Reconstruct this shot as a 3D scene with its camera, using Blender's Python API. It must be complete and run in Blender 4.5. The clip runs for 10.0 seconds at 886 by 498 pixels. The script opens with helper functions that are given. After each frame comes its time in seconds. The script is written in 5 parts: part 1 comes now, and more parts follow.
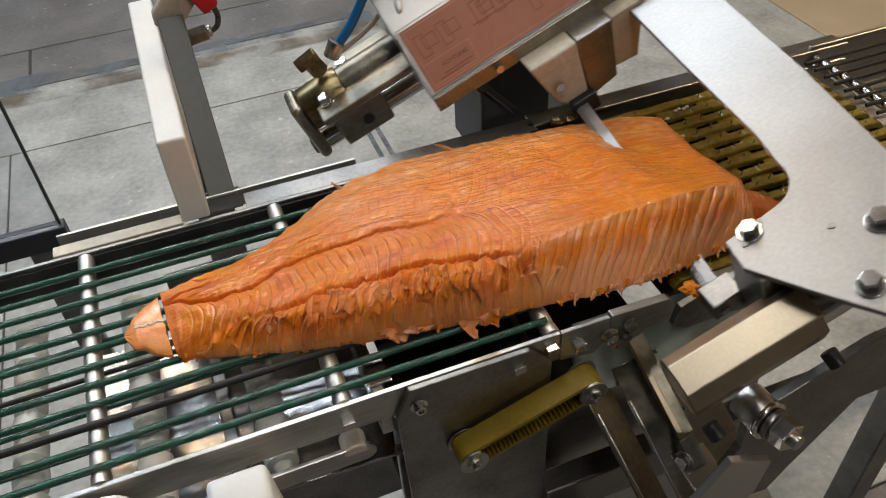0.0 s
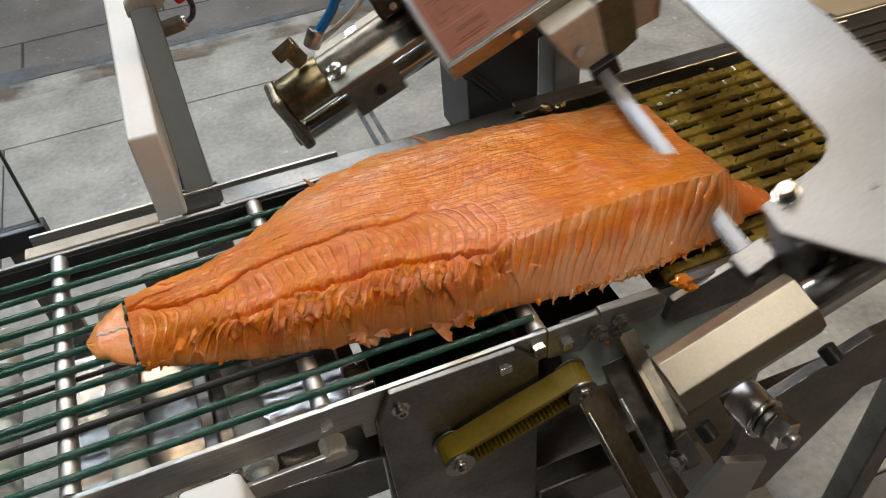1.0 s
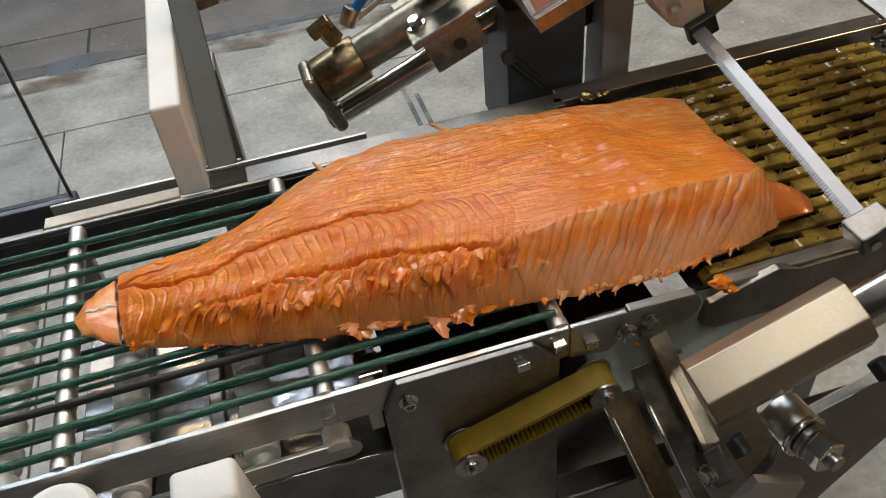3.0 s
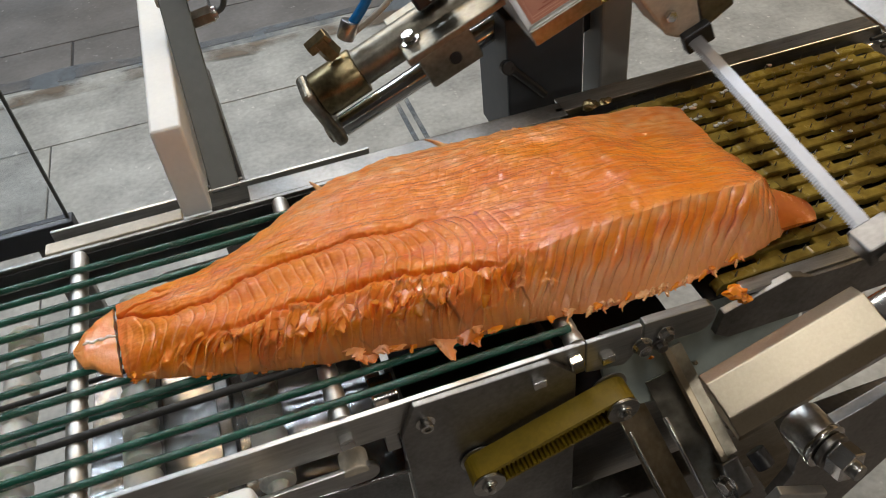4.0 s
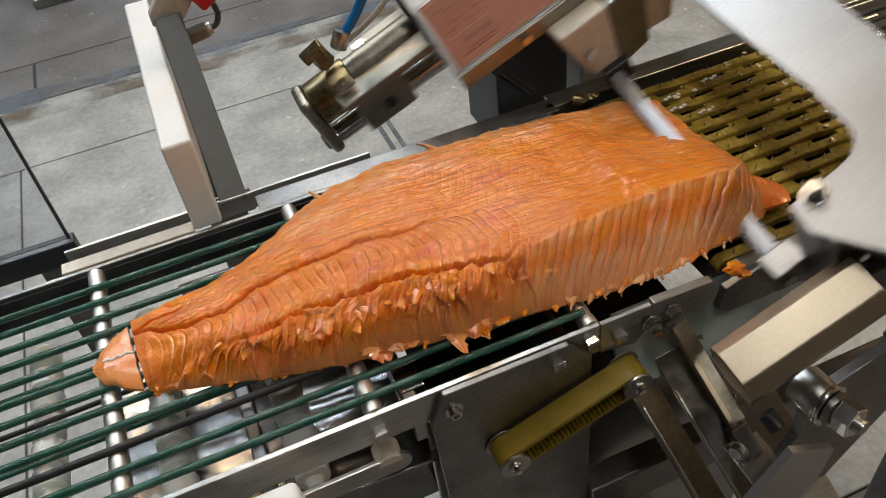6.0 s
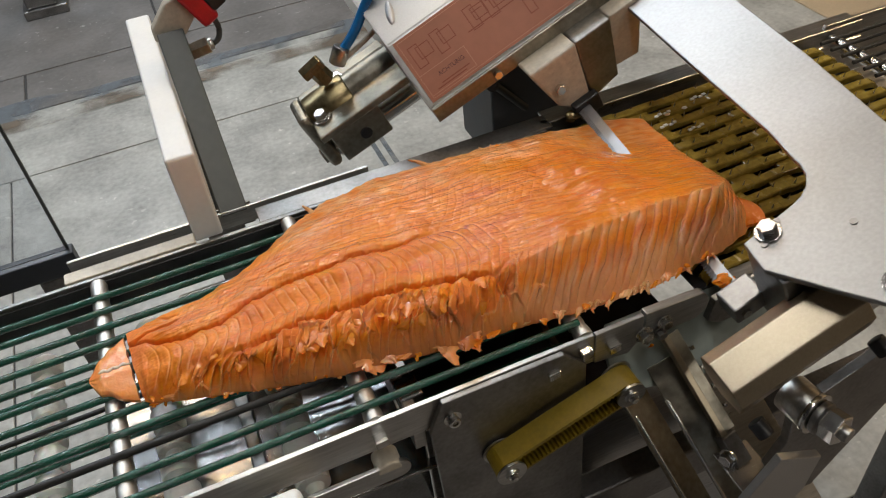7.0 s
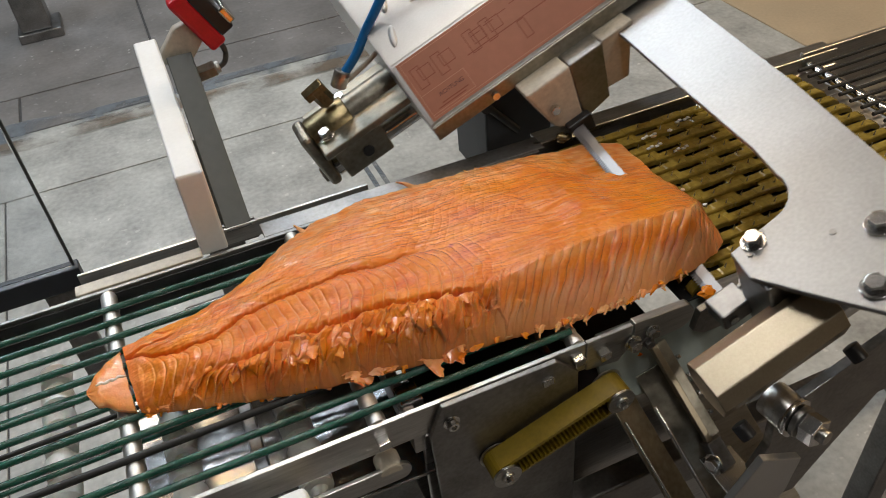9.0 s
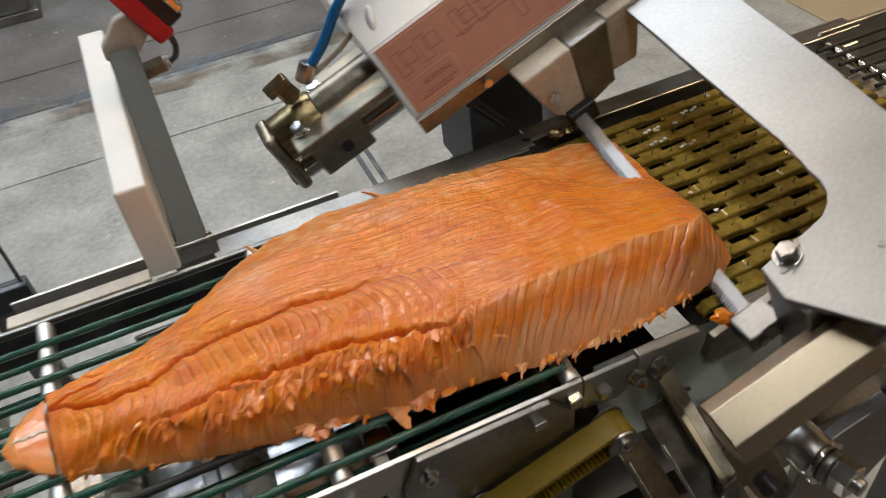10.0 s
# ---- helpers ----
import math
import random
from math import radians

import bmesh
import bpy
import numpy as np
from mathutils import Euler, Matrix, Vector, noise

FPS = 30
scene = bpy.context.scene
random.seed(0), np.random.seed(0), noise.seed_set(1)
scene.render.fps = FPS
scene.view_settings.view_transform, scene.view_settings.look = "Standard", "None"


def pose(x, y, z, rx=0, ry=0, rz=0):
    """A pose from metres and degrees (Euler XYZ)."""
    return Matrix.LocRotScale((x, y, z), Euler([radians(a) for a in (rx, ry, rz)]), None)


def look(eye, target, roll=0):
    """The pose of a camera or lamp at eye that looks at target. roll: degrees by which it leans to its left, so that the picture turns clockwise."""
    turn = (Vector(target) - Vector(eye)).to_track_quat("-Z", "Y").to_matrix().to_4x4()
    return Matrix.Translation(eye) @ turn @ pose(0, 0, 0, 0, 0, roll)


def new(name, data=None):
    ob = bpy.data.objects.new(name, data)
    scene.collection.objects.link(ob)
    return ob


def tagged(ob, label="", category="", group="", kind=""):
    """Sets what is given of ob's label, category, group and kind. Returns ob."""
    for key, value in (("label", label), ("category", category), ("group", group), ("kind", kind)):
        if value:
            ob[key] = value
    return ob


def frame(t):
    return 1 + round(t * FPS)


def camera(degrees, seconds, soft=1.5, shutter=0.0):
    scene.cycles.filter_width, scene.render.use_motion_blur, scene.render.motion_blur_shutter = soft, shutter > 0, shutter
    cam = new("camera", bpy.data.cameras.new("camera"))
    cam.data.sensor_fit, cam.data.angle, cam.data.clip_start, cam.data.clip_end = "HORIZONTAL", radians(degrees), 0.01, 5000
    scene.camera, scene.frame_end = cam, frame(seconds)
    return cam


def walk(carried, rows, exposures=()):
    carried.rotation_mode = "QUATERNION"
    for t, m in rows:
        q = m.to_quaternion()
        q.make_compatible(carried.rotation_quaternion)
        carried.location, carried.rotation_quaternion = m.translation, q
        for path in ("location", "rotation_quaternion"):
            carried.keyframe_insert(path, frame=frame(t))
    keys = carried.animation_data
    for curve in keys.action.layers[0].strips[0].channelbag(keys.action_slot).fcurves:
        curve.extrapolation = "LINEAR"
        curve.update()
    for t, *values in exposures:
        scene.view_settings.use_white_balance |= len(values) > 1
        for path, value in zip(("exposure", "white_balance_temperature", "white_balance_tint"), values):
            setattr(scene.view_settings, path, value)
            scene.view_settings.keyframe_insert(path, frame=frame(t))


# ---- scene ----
cam = camera(58.0, 10.0, soft=0.95, shutter=0.6)
PATH = [
    (0, (-0.0423, -0.4256, 1.5063), (0.1883, 0.2739, 0.8299), -3.96),
    (0.5, (-0.0307, -0.4219, 1.5051), (0.1913, 0.2741, 0.8223), -5.08),
    (1, (-0.0124, -0.4078, 1.4930), (0.2065, 0.2828, 0.8037), -5.39),
    (1.5, (-0.0107, -0.4058, 1.4921), (0.1920, 0.2859, 0.7990), -5.95),
    (2, (-0.0149, -0.3822, 1.4795), (0.1614, 0.3165, 0.7861), -6.51),
    (2.5, (-0.0155, -0.3763, 1.4782), (0.1434, 0.3298, 0.7881), -6.48),
    (3, (0.0211, -0.3995, 1.4520), (0.1751, 0.3164, 0.7710), -6.39),
    (4.5, (-0.0032, -0.3714, 1.4738), (0.1800, 0.3352, 0.7903), -7.78),
    (5, (-0.0131, -0.3800, 1.4882), (0.1851, 0.3219, 0.8040), -8.16),
    (5.5, (-0.0285, -0.3860, 1.4803), (0.1764, 0.3129, 0.7951), -8.47),
    (7, (-0.0540, -0.3991, 1.4934), (0.1749, 0.3034, 0.8196), -7.24),
    (7.5, (-0.0637, -0.4081, 1.5107), (0.1825, 0.2989, 0.8476), -6.28),
    (8, (-0.0744, -0.4201, 1.5090), (0.1747, 0.2928, 0.8534), -6.01),
    (8.5, (-0.0746, -0.4294, 1.5084), (0.1771, 0.2869, 0.8576), -5.97),
    (9, (-0.0766, -0.4279, 1.5109), (0.1768, 0.2866, 0.8588), -6.12),
    (9.5, (-0.0649, -0.4100, 1.5143), (0.1828, 0.2979, 0.8528), -6.90),
    (10, (-0.0170, -0.3412, 1.4764), (0.2239, 0.3541, 0.7992), -7.48),
]
walk(cam, [(t, look(eye, target, roll)) for t, eye, target, roll in PATH])

# ---------------------------------------------------------------- light
world = bpy.data.worlds.new("hall_air")
world.use_nodes = True
scene.world = world
world.node_tree.nodes["Background"].inputs[0].default_value = (0.75, 0.85, 1.0, 1)
world.node_tree.nodes["Background"].inputs[1].default_value = 0.02
scene.view_settings.exposure = 0.0


def area_lamp(x, y, z, sx, sy, watts, colour, aim):
    d = bpy.data.lights.new("ceiling_lamp_light", "AREA")
    d.shape, d.size, d.size_y, d.energy, d.color = "RECTANGLE", sx, sy, watts, colour
    ob = new("ceiling_lamp_light", d)
    ob.matrix_world = look((x, y, z), aim)
    return ob


# unseen; rear-floor, arm and front lamps are added for brightness and warm glints
LAMPS = [(-1.7, 2.8, 3.6, 1.5, 0.13, 37, (0.72, 0.86, 1.0)), (0.65, 2.7, 3.6, 1.5, 0.13, 42, (0.76, 0.88, 1.0)), (-0.6, 5.2, 3.6, 1.5, 0.13, 47, (0.76, 0.89, 1.0)),
         (-0.05, 0.1, 3.6, 0.13, 2.8, 17, (1.0, 0.95, 0.87)), (-0.4, 3.7, 3.6, 1.2, 0.10, 20, (1.0, 0.68, 0.34)), (2.9, 0.6, 3.6, 1.5, 0.13, 36, (1.0, 0.70, 0.38)),
         (0.35, 1.75, 3.6, 0.8, 0.10, 7, (1.0, 0.66, 0.32)), (1.5, -4.4, 3.6, 1.5, 0.13, 60, (1.0, 0.91, 0.78))]
for lx, ly, lz, sx, sy, watts, colour in LAMPS:
    area_lamp(lx, ly, lz - 0.06, sx, sy, watts, colour, (lx, ly, 0))


# ---------------------------------------------------------------- materials
def material(name, colour, rough=0.5, metal=0.0, vary=0.15, scale=40.0, fine=300.0, bump=0.0, second=None, coat=0.0, sss=0.0, stretch=None, spec=None):
    m = bpy.data.materials.new(name)
    m.use_nodes = True
    nt = m.node_tree
    b = nt.nodes["Principled BSDF"]
    b.inputs["Metallic"].default_value = metal
    b.inputs["Coat Weight"].default_value = coat
    if spec is not None:
        b.inputs["Specular IOR Level"].default_value = spec
    if sss:
        b.inputs["Subsurface Weight"].default_value = sss
        b.inputs["Subsurface Radius"].default_value = (1.0, 0.35, 0.15)
        b.inputs["Subsurface Scale"].default_value = 0.004
    tc = nt.nodes.new("ShaderNodeTexCoord")
    mp = nt.nodes.new("ShaderNodeMapping")
    if stretch:
        mp.inputs["Scale"].default_value = stretch
    nt.links.new(tc.outputs["Object"], mp.inputs[0])
    big = nt.nodes.new("ShaderNodeTexNoise")
    big.inputs["Scale"].default_value, big.inputs["Detail"].default_value = scale, 5
    small = nt.nodes.new("ShaderNodeTexNoise")
    small.inputs["Scale"].default_value, small.inputs["Detail"].default_value = fine, 3
    for n in (big, small):
        nt.links.new(mp.outputs[0], n.inputs["Vector"])
    ramp = nt.nodes.new("ShaderNodeValToRGB")
    dark = second or tuple(c * (1 - vary * 2) for c in colour)
    light = colour if second else tuple(min(1, c * (1 + vary)) for c in colour)
    ramp.color_ramp.elements[0].color, ramp.color_ramp.elements[0].position = (*dark, 1), 0.32
    ramp.color_ramp.elements[1].color, ramp.color_ramp.elements[1].position = (*light, 1), 0.66
    mix = nt.nodes.new("ShaderNodeMix")
    mix.data_type = "FLOAT"
    mix.inputs[0].default_value = 0.35
    nt.links.new(big.outputs["Fac"], mix.inputs[2])
    nt.links.new(small.outputs["Fac"], mix.inputs[3])
    nt.links.new(mix.outputs[0], ramp.inputs[0])
    nt.links.new(ramp.outputs[0], b.inputs["Base Color"])
    rr = nt.nodes.new("ShaderNodeMapRange")
    rr.inputs[3].default_value, rr.inputs[4].default_value = max(0.02, rough * 0.7), min(1, rough * 1.35)
    nt.links.new(mix.outputs[0], rr.inputs[0])
    nt.links.new(rr.outputs[0], b.inputs["Roughness"])
    if bump:
        bn = nt.nodes.new("ShaderNodeBump")
        bn.inputs["Strength"].default_value, bn.inputs["Distance"].default_value = bump, 0.001
        nt.links.new(small.outputs["Fac"], bn.inputs["Height"])
        nt.links.new(bn.outputs[0], b.inputs["Normal"])
        nt.links.new(bn.outputs[0], b.inputs["Coat Normal"])
        b.inputs["Coat Roughness"].default_value = 0.07
    return m


STEEL = material("brushed_stainless_steel", (0.55, 0.54, 0.52), 0.30, 1.0, 0.12, 25, 120, 0.12, stretch=(1, 12, 12))
# darker steel, also used where plain steel lies in shade
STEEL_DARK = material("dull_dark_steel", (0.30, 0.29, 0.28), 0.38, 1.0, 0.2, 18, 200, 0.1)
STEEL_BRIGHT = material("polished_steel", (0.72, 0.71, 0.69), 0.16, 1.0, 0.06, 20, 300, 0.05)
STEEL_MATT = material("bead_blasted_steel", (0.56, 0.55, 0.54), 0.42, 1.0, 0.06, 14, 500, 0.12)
STEEL_OILY = material("oil_stained_steel", (0.35, 0.325, 0.27), 0.36, 1.0, 0.25, 20, 150, 0.12)
BRASS = material("stained_brass", (0.30, 0.24, 0.13), 0.32, 1.0, 0.3, 30, 200, 0.1)
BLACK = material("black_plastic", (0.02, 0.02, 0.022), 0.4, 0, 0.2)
RUBBER = material("black_rubber", (0.018, 0.018, 0.018), 0.55, 0, 0.2)
WHITE = material("white_polyethylene", (0.86, 0.87, 0.86), 0.42, 0, 0.03, 12, 200, 0.05, sss=0.35)
WHITE.node_tree.nodes["Principled BSDF"].inputs["Subsurface Radius"].default_value = (1.0, 0.95, 0.8)
WHITE.node_tree.nodes["Principled BSDF"].inputs["Subsurface Scale"].default_value = 0.015
CREAM = material("cream_plastic", (0.58, 0.53, 0.44), 0.45, 0, 0.16, 18, 200, 0.05)
ROLLER_WHITE = material("milky_plastic", (0.84, 0.85, 0.80), 0.28, 0, 0.08, 20, 200, 0.03, sss=0.1)
GREEN = material("wet_green_urethane", (0.008, 0.085, 0.056), 0.22, 0, 0.25, 60, 700, 0.9, coat=0.7)
YELLOW = material("olive_yellow_urethane", (0.38, 0.275, 0.05), 0.25, 0, 0.18, 16, 130, 0.3, second=(0.15, 0.095, 0.015), coat=0.6)
YELLOW_BELT = material("yellow_toothed_belt", (0.25, 0.17, 0.010), 0.40, 0, 0.15, 20, 200, 0.08)
RED = material("red_plastic", (0.62, 0.015, 0.025), 0.35, 0, 0.1)
BLUE = material("blue_hose", (0.01, 0.15, 0.42), 0.3, 0, 0.1)
LABEL = material("copper_pink_sticker", (0.44, 0.19, 0.125), 0.42, 0.25, 0.06, 10, 80, 0.02)
LABEL_INK = material("brown_print", (0.30, 0.09, 0.05), 0.5, 0, 0.05)
INK = material("dark_print", (0.10, 0.03, 0.03), 0.5, 0, 0.05)
LABEL_PALE = material("pale_print", (0.58, 0.30, 0.20), 0.5, 0, 0.05)
FLESH = material("salmon_flesh", (0.86, 0.275, 0.010), 0.55, 0, 0.1, 38, 290, 0.22, second=(0.62, 0.125, 0.003), coat=1.0, sss=0.4, spec=0.15, stretch=(0.45, 1.1, 1))
FLESH.node_tree.nodes["Principled BSDF"].inputs["Coat Roughness"].default_value = 0.06


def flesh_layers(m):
    """Pale fat lines, tan flank, pink hollows and painted crease shade, carried by the fillet's own attributes."""
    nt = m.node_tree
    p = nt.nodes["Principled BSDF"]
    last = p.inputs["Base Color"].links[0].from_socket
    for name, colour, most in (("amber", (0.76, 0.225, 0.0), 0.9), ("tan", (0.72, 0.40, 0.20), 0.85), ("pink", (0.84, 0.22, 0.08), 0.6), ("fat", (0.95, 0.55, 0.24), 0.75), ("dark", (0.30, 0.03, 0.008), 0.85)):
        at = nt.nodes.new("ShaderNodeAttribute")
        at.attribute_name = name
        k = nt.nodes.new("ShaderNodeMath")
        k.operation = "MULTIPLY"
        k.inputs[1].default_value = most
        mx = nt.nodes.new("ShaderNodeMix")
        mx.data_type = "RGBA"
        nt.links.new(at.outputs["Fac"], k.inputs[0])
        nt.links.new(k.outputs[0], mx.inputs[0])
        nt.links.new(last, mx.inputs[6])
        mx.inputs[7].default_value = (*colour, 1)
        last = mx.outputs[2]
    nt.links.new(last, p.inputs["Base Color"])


flesh_layers(FLESH)


def beads(m, scale, strength):
    """Fine wet granules over the coarser relief."""
    nt = m.node_tree
    p = nt.nodes["Principled BSDF"]
    first = p.inputs["Coat Normal"].links[0].from_socket
    tc = nt.nodes.new("ShaderNodeTexCoord")
    vo = nt.nodes.new("ShaderNodeTexVoronoi")
    vo.inputs["Scale"].default_value = scale
    bn = nt.nodes.new("ShaderNodeBump")
    bn.invert = True
    bn.inputs["Strength"].default_value, bn.inputs["Distance"].default_value = strength, 0.001
    nt.links.new(tc.outputs["Object"], vo.inputs["Vector"])
    nt.links.new(vo.outputs["Distance"], bn.inputs["Height"])
    nt.links.new(first, bn.inputs["Normal"])
    nt.links.new(bn.outputs[0], p.inputs["Coat Normal"])


beads(FLESH, 110, 0.55)
beads(FLESH, 330, 0.4)
FLESH.node_tree.nodes["Principled BSDF"].inputs["Coat IOR"].default_value = 1.52
FLESH_TAN = material("tan_salmon_flank", (0.80, 0.44, 0.19), 0.24, 0, 0.1, 40, 260, 0.4, second=(0.66, 0.28, 0.09), coat=0.6, sss=0.5)
FLESH_SMOOTH = material("smooth_salmon_flesh", (0.80, 0.22, 0.03), 0.26, 0, 0.1, 12, 160, 0.15, second=(0.62, 0.13, 0.02), coat=0.5, sss=0.5)
FLESH_PALE = material("pale_salmon_flesh", (0.91, 0.39, 0.14), 0.22, 0, 0.1, 40, 260, 0.4, second=(0.86, 0.30, 0.07), coat=0.9, sss=0.5)
FLESH_FLAKE = material("orange_salmon_flake", (0.84, 0.28, 0.015), 0.2, 0, 0.1, 40, 210, 0.4, second=(0.72, 0.18, 0.008), coat=0.8, sss=0.5)
FAT = material("white_salmon_fat", (0.85, 0.62, 0.42), 0.3, 0, 0.1, 40, 260, 0.3, coat=0.3, sss=0.3)
CONCRETE = material("polished_concrete", (0.54, 0.55, 0.52), 0.38, 0, 0.2, 6.0, 55, 0.3, second=(0.26, 0.26, 0.245))
CONCRETE_DARK = material("darker_concrete", (0.22, 0.21, 0.205), 0.45, 0, 0.2, 5, 50, 0.25, second=(0.12, 0.115, 0.11))
BEIGE = material("beige_floor_coating", (0.50, 0.40, 0.27), 0.4, 0, 0.08, 3, 80, 0.15)
WALL = material("grey_wall_paint", (0.16, 0.16, 0.165), 0.6, 0, 0.05, 2, 60, 0.1)
DARK_GAP = material("dark_joint", (0.05, 0.05, 0.05), 0.7, 0, 0.1)
STAIN = material("blue_grey_stain", (0.17, 0.20, 0.23), 0.5, 0, 0.15, 3, 60, 0.1)
RUST = material("brown_stain", (0.20, 0.155, 0.11), 0.5, 0, 0.15, 3, 60, 0.1)
SATIN = material("satin_roller_steel", (0.62, 0.60, 0.56), 0.46, 1.0, 0.08, 20, 200, 0.06)
BLADE = material("dull_blade_steel", (0.36, 0.36, 0.37), 0.45, 0.9, 0.05, 20, 200, 0.05)
BEIGE_WALL = material("beige_wall_paint", (0.52, 0.41, 0.27), 0.6, 0, 0.05, 2, 60, 0.1)
DARK_PAINT = material("dark_blue_grey_paint", (0.045, 0.05, 0.06), 0.45, 0, 0.1, 8, 80, 0.1)
TRAY = material("buckled_bright_sheet", (0.38, 0.375, 0.37), 0.24, 1.0, 0.05, 20, 14, 0.8)
for node in TRAY.node_tree.nodes:
    if node.type == "BUMP":
        node.inputs["Distance"].default_value = 0.006
GREY_PAINT = material("light_grey_paint", (0.50, 0.51, 0.51), 0.5, 0, 0.06, 8, 80, 0.1)
ARM_STEEL = material("satin_arm_steel", (0.33, 0.325, 0.32), 0.40, 1.0, 0.12, 9, 260, 0.03)
BLOCK = material("ground_steel", (0.40, 0.345, 0.26), 0.33, 1.0, 0.08, 14, 400, 0.03)
GUARD = material("grey_green_plastic", (0.36, 0.41, 0.38), 0.4, 0, 0.1, 12, 100, 0.1)
CLEAR = material("clear_polycarbonate", (0.90, 0.93, 0.96), 0.03, 0, 0.02)
CLEAR.node_tree.nodes["Principled BSDF"].inputs["Transmission Weight"].default_value = 1.0
CLEAR.node_tree.nodes["Principled BSDF"].inputs["IOR"].default_value = 1.3
POST = material("grey_painted_steel", (0.085, 0.092, 0.09), 0.45, 0.2, 0.1, 10, 100, 0.1)
LAMP_GLOW = bpy.data.materials.new("lamp_diffuser")
LAMP_GLOW.use_nodes = True
LAMP_GLOW.node_tree.nodes["Principled BSDF"].inputs["Emission Color"].default_value = (0.95, 0.97, 1, 1)
LAMP_GLOW.node_tree.nodes["Principled BSDF"].inputs["Emission Strength"].default_value = 6



def soft_patch(m):
    """Lets a stain fade out in an uneven pattern."""
    nt = m.node_tree
    p = nt.nodes["Principled BSDF"]
    n = nt.nodes.new("ShaderNodeTexNoise")
    n.inputs["Scale"].default_value, n.inputs["Detail"].default_value = 5.0, 6
    r = nt.nodes.new("ShaderNodeMapRange")
    r.inputs[1].default_value, r.inputs[2].default_value, r.inputs[4].default_value = 0.38, 0.62, 0.75
    tc = nt.nodes.new("ShaderNodeTexCoord")
    nt.links.new(tc.outputs["Object"], n.inputs["Vector"])
    nt.links.new(n.outputs["Fac"], r.inputs[0])
    nt.links.new(r.outputs[0], p.inputs["Alpha"])


def chips(m, amount):
    """Pale stone chips worn free in a floor."""
    nt = m.node_tree
    p = nt.nodes["Principled BSDF"]
    last = p.inputs["Base Color"].links[0].from_socket
    tc = nt.nodes.new("ShaderNodeTexCoord")
    n = nt.nodes.new("ShaderNodeTexNoise")
    n.inputs["Scale"].default_value, n.inputs["Detail"].default_value = 38, 2
    big = nt.nodes.new("ShaderNodeTexNoise")
    big.inputs["Scale"].default_value = 3.0
    for q in (n, big):
        nt.links.new(tc.outputs["Object"], q.inputs["Vector"])
    r = nt.nodes.new("ShaderNodeMapRange")
    r.inputs[1].default_value, r.inputs[2].default_value = 0.66, 0.72
    r2_ = nt.nodes.new("ShaderNodeMapRange")
    r2_.inputs[1].default_value, r2_.inputs[2].default_value, r2_.inputs[4].default_value = 0.4, 0.65, amount
    k = nt.nodes.new("ShaderNodeMath")
    k.operation = "MULTIPLY"
    mx = nt.nodes.new("ShaderNodeMix")
    mx.data_type = "RGBA"
    nt.links.new(n.outputs["Fac"], r.inputs[0])
    nt.links.new(big.outputs["Fac"], r2_.inputs[0])
    nt.links.new(r.outputs[0], k.inputs[0])
    nt.links.new(r2_.outputs[0], k.inputs[1])
    nt.links.new(k.outputs[0], mx.inputs[0])
    nt.links.new(last, mx.inputs[6])
    mx.inputs[7].default_value = (0.75, 0.74, 0.70, 1)
    nt.links.new(mx.outputs[2], p.inputs["Base Color"])


chips(CONCRETE, 0.8)
chips(CONCRETE_DARK, 0.4)
soft_patch(STAIN)
soft_patch(RUST)

# ---------------------------------------------------------------- builders (lengths in decimetres, meshes scaled to metres)
DM = 0.1


def thing(name, label, category, group="", kind="", at=(0, 0, 0)):
    ob = new(name)
    ob.empty_display_size = 0.02
    ob.location = [c * DM for c in at]
    return tagged(ob, label, category, group, kind)


def part(name, bm, mat, parent=None, label="", smooth=False):
    """One mesh object from a bmesh given in decimetres."""
    bmesh.ops.scale(bm, vec=(DM, DM, DM), verts=bm.verts)
    me = bpy.data.meshes.new(name)
    bm.to_mesh(me)
    bm.free()
    for m in (mat if isinstance(mat, (list, tuple)) else [mat]):
        me.materials.append(m)
    if smooth:
        for p in me.polygons:
            p.use_smooth = True
        me.set_sharp_from_angle(angle=radians(38))
    ob = new(name, me)
    ob.parent = parent
    if label:
        tagged(ob, label)
    return ob


def basis(x_axis, y_axis, origin=(0, 0, 0)):
    x = Vector(x_axis).normalized()
    y = Vector(y_axis)
    y = (y - y.dot(x) * x).normalized()
    z = x.cross(y)
    m = Matrix.Identity(4)
    for n, c in enumerate((x, y, z, Vector(origin))):
        m[0][n], m[1][n], m[2][n] = c
    return m


def box(x0, x1, y0, y1, z0, z1, bevel=0.012, m=None, bm=None, seg=2):
    b = bmesh.new()
    bmesh.ops.create_cube(b, size=1)
    bmesh.ops.scale(b, vec=(x1 - x0, y1 - y0, z1 - z0), verts=b.verts)
    bmesh.ops.translate(b, vec=((x0 + x1) / 2, (y0 + y1) / 2, (z0 + z1) / 2), verts=b.verts)
    if bevel:
        bmesh.ops.bevel(b, geom=b.edges[:], offset=bevel, segments=seg, affect="EDGES", profile=0.5)
    return merged(b, m, bm)


def merged(b, m=None, bm=None):
    if m is not None:
        bmesh.ops.transform(b, matrix=m, verts=b.verts)
    if bm is None:
        return b
    me = bpy.data.meshes.new("tmp")
    b.to_mesh(me)
    b.free()
    bm.from_mesh(me)
    bpy.data.meshes.remove(me)
    return bm


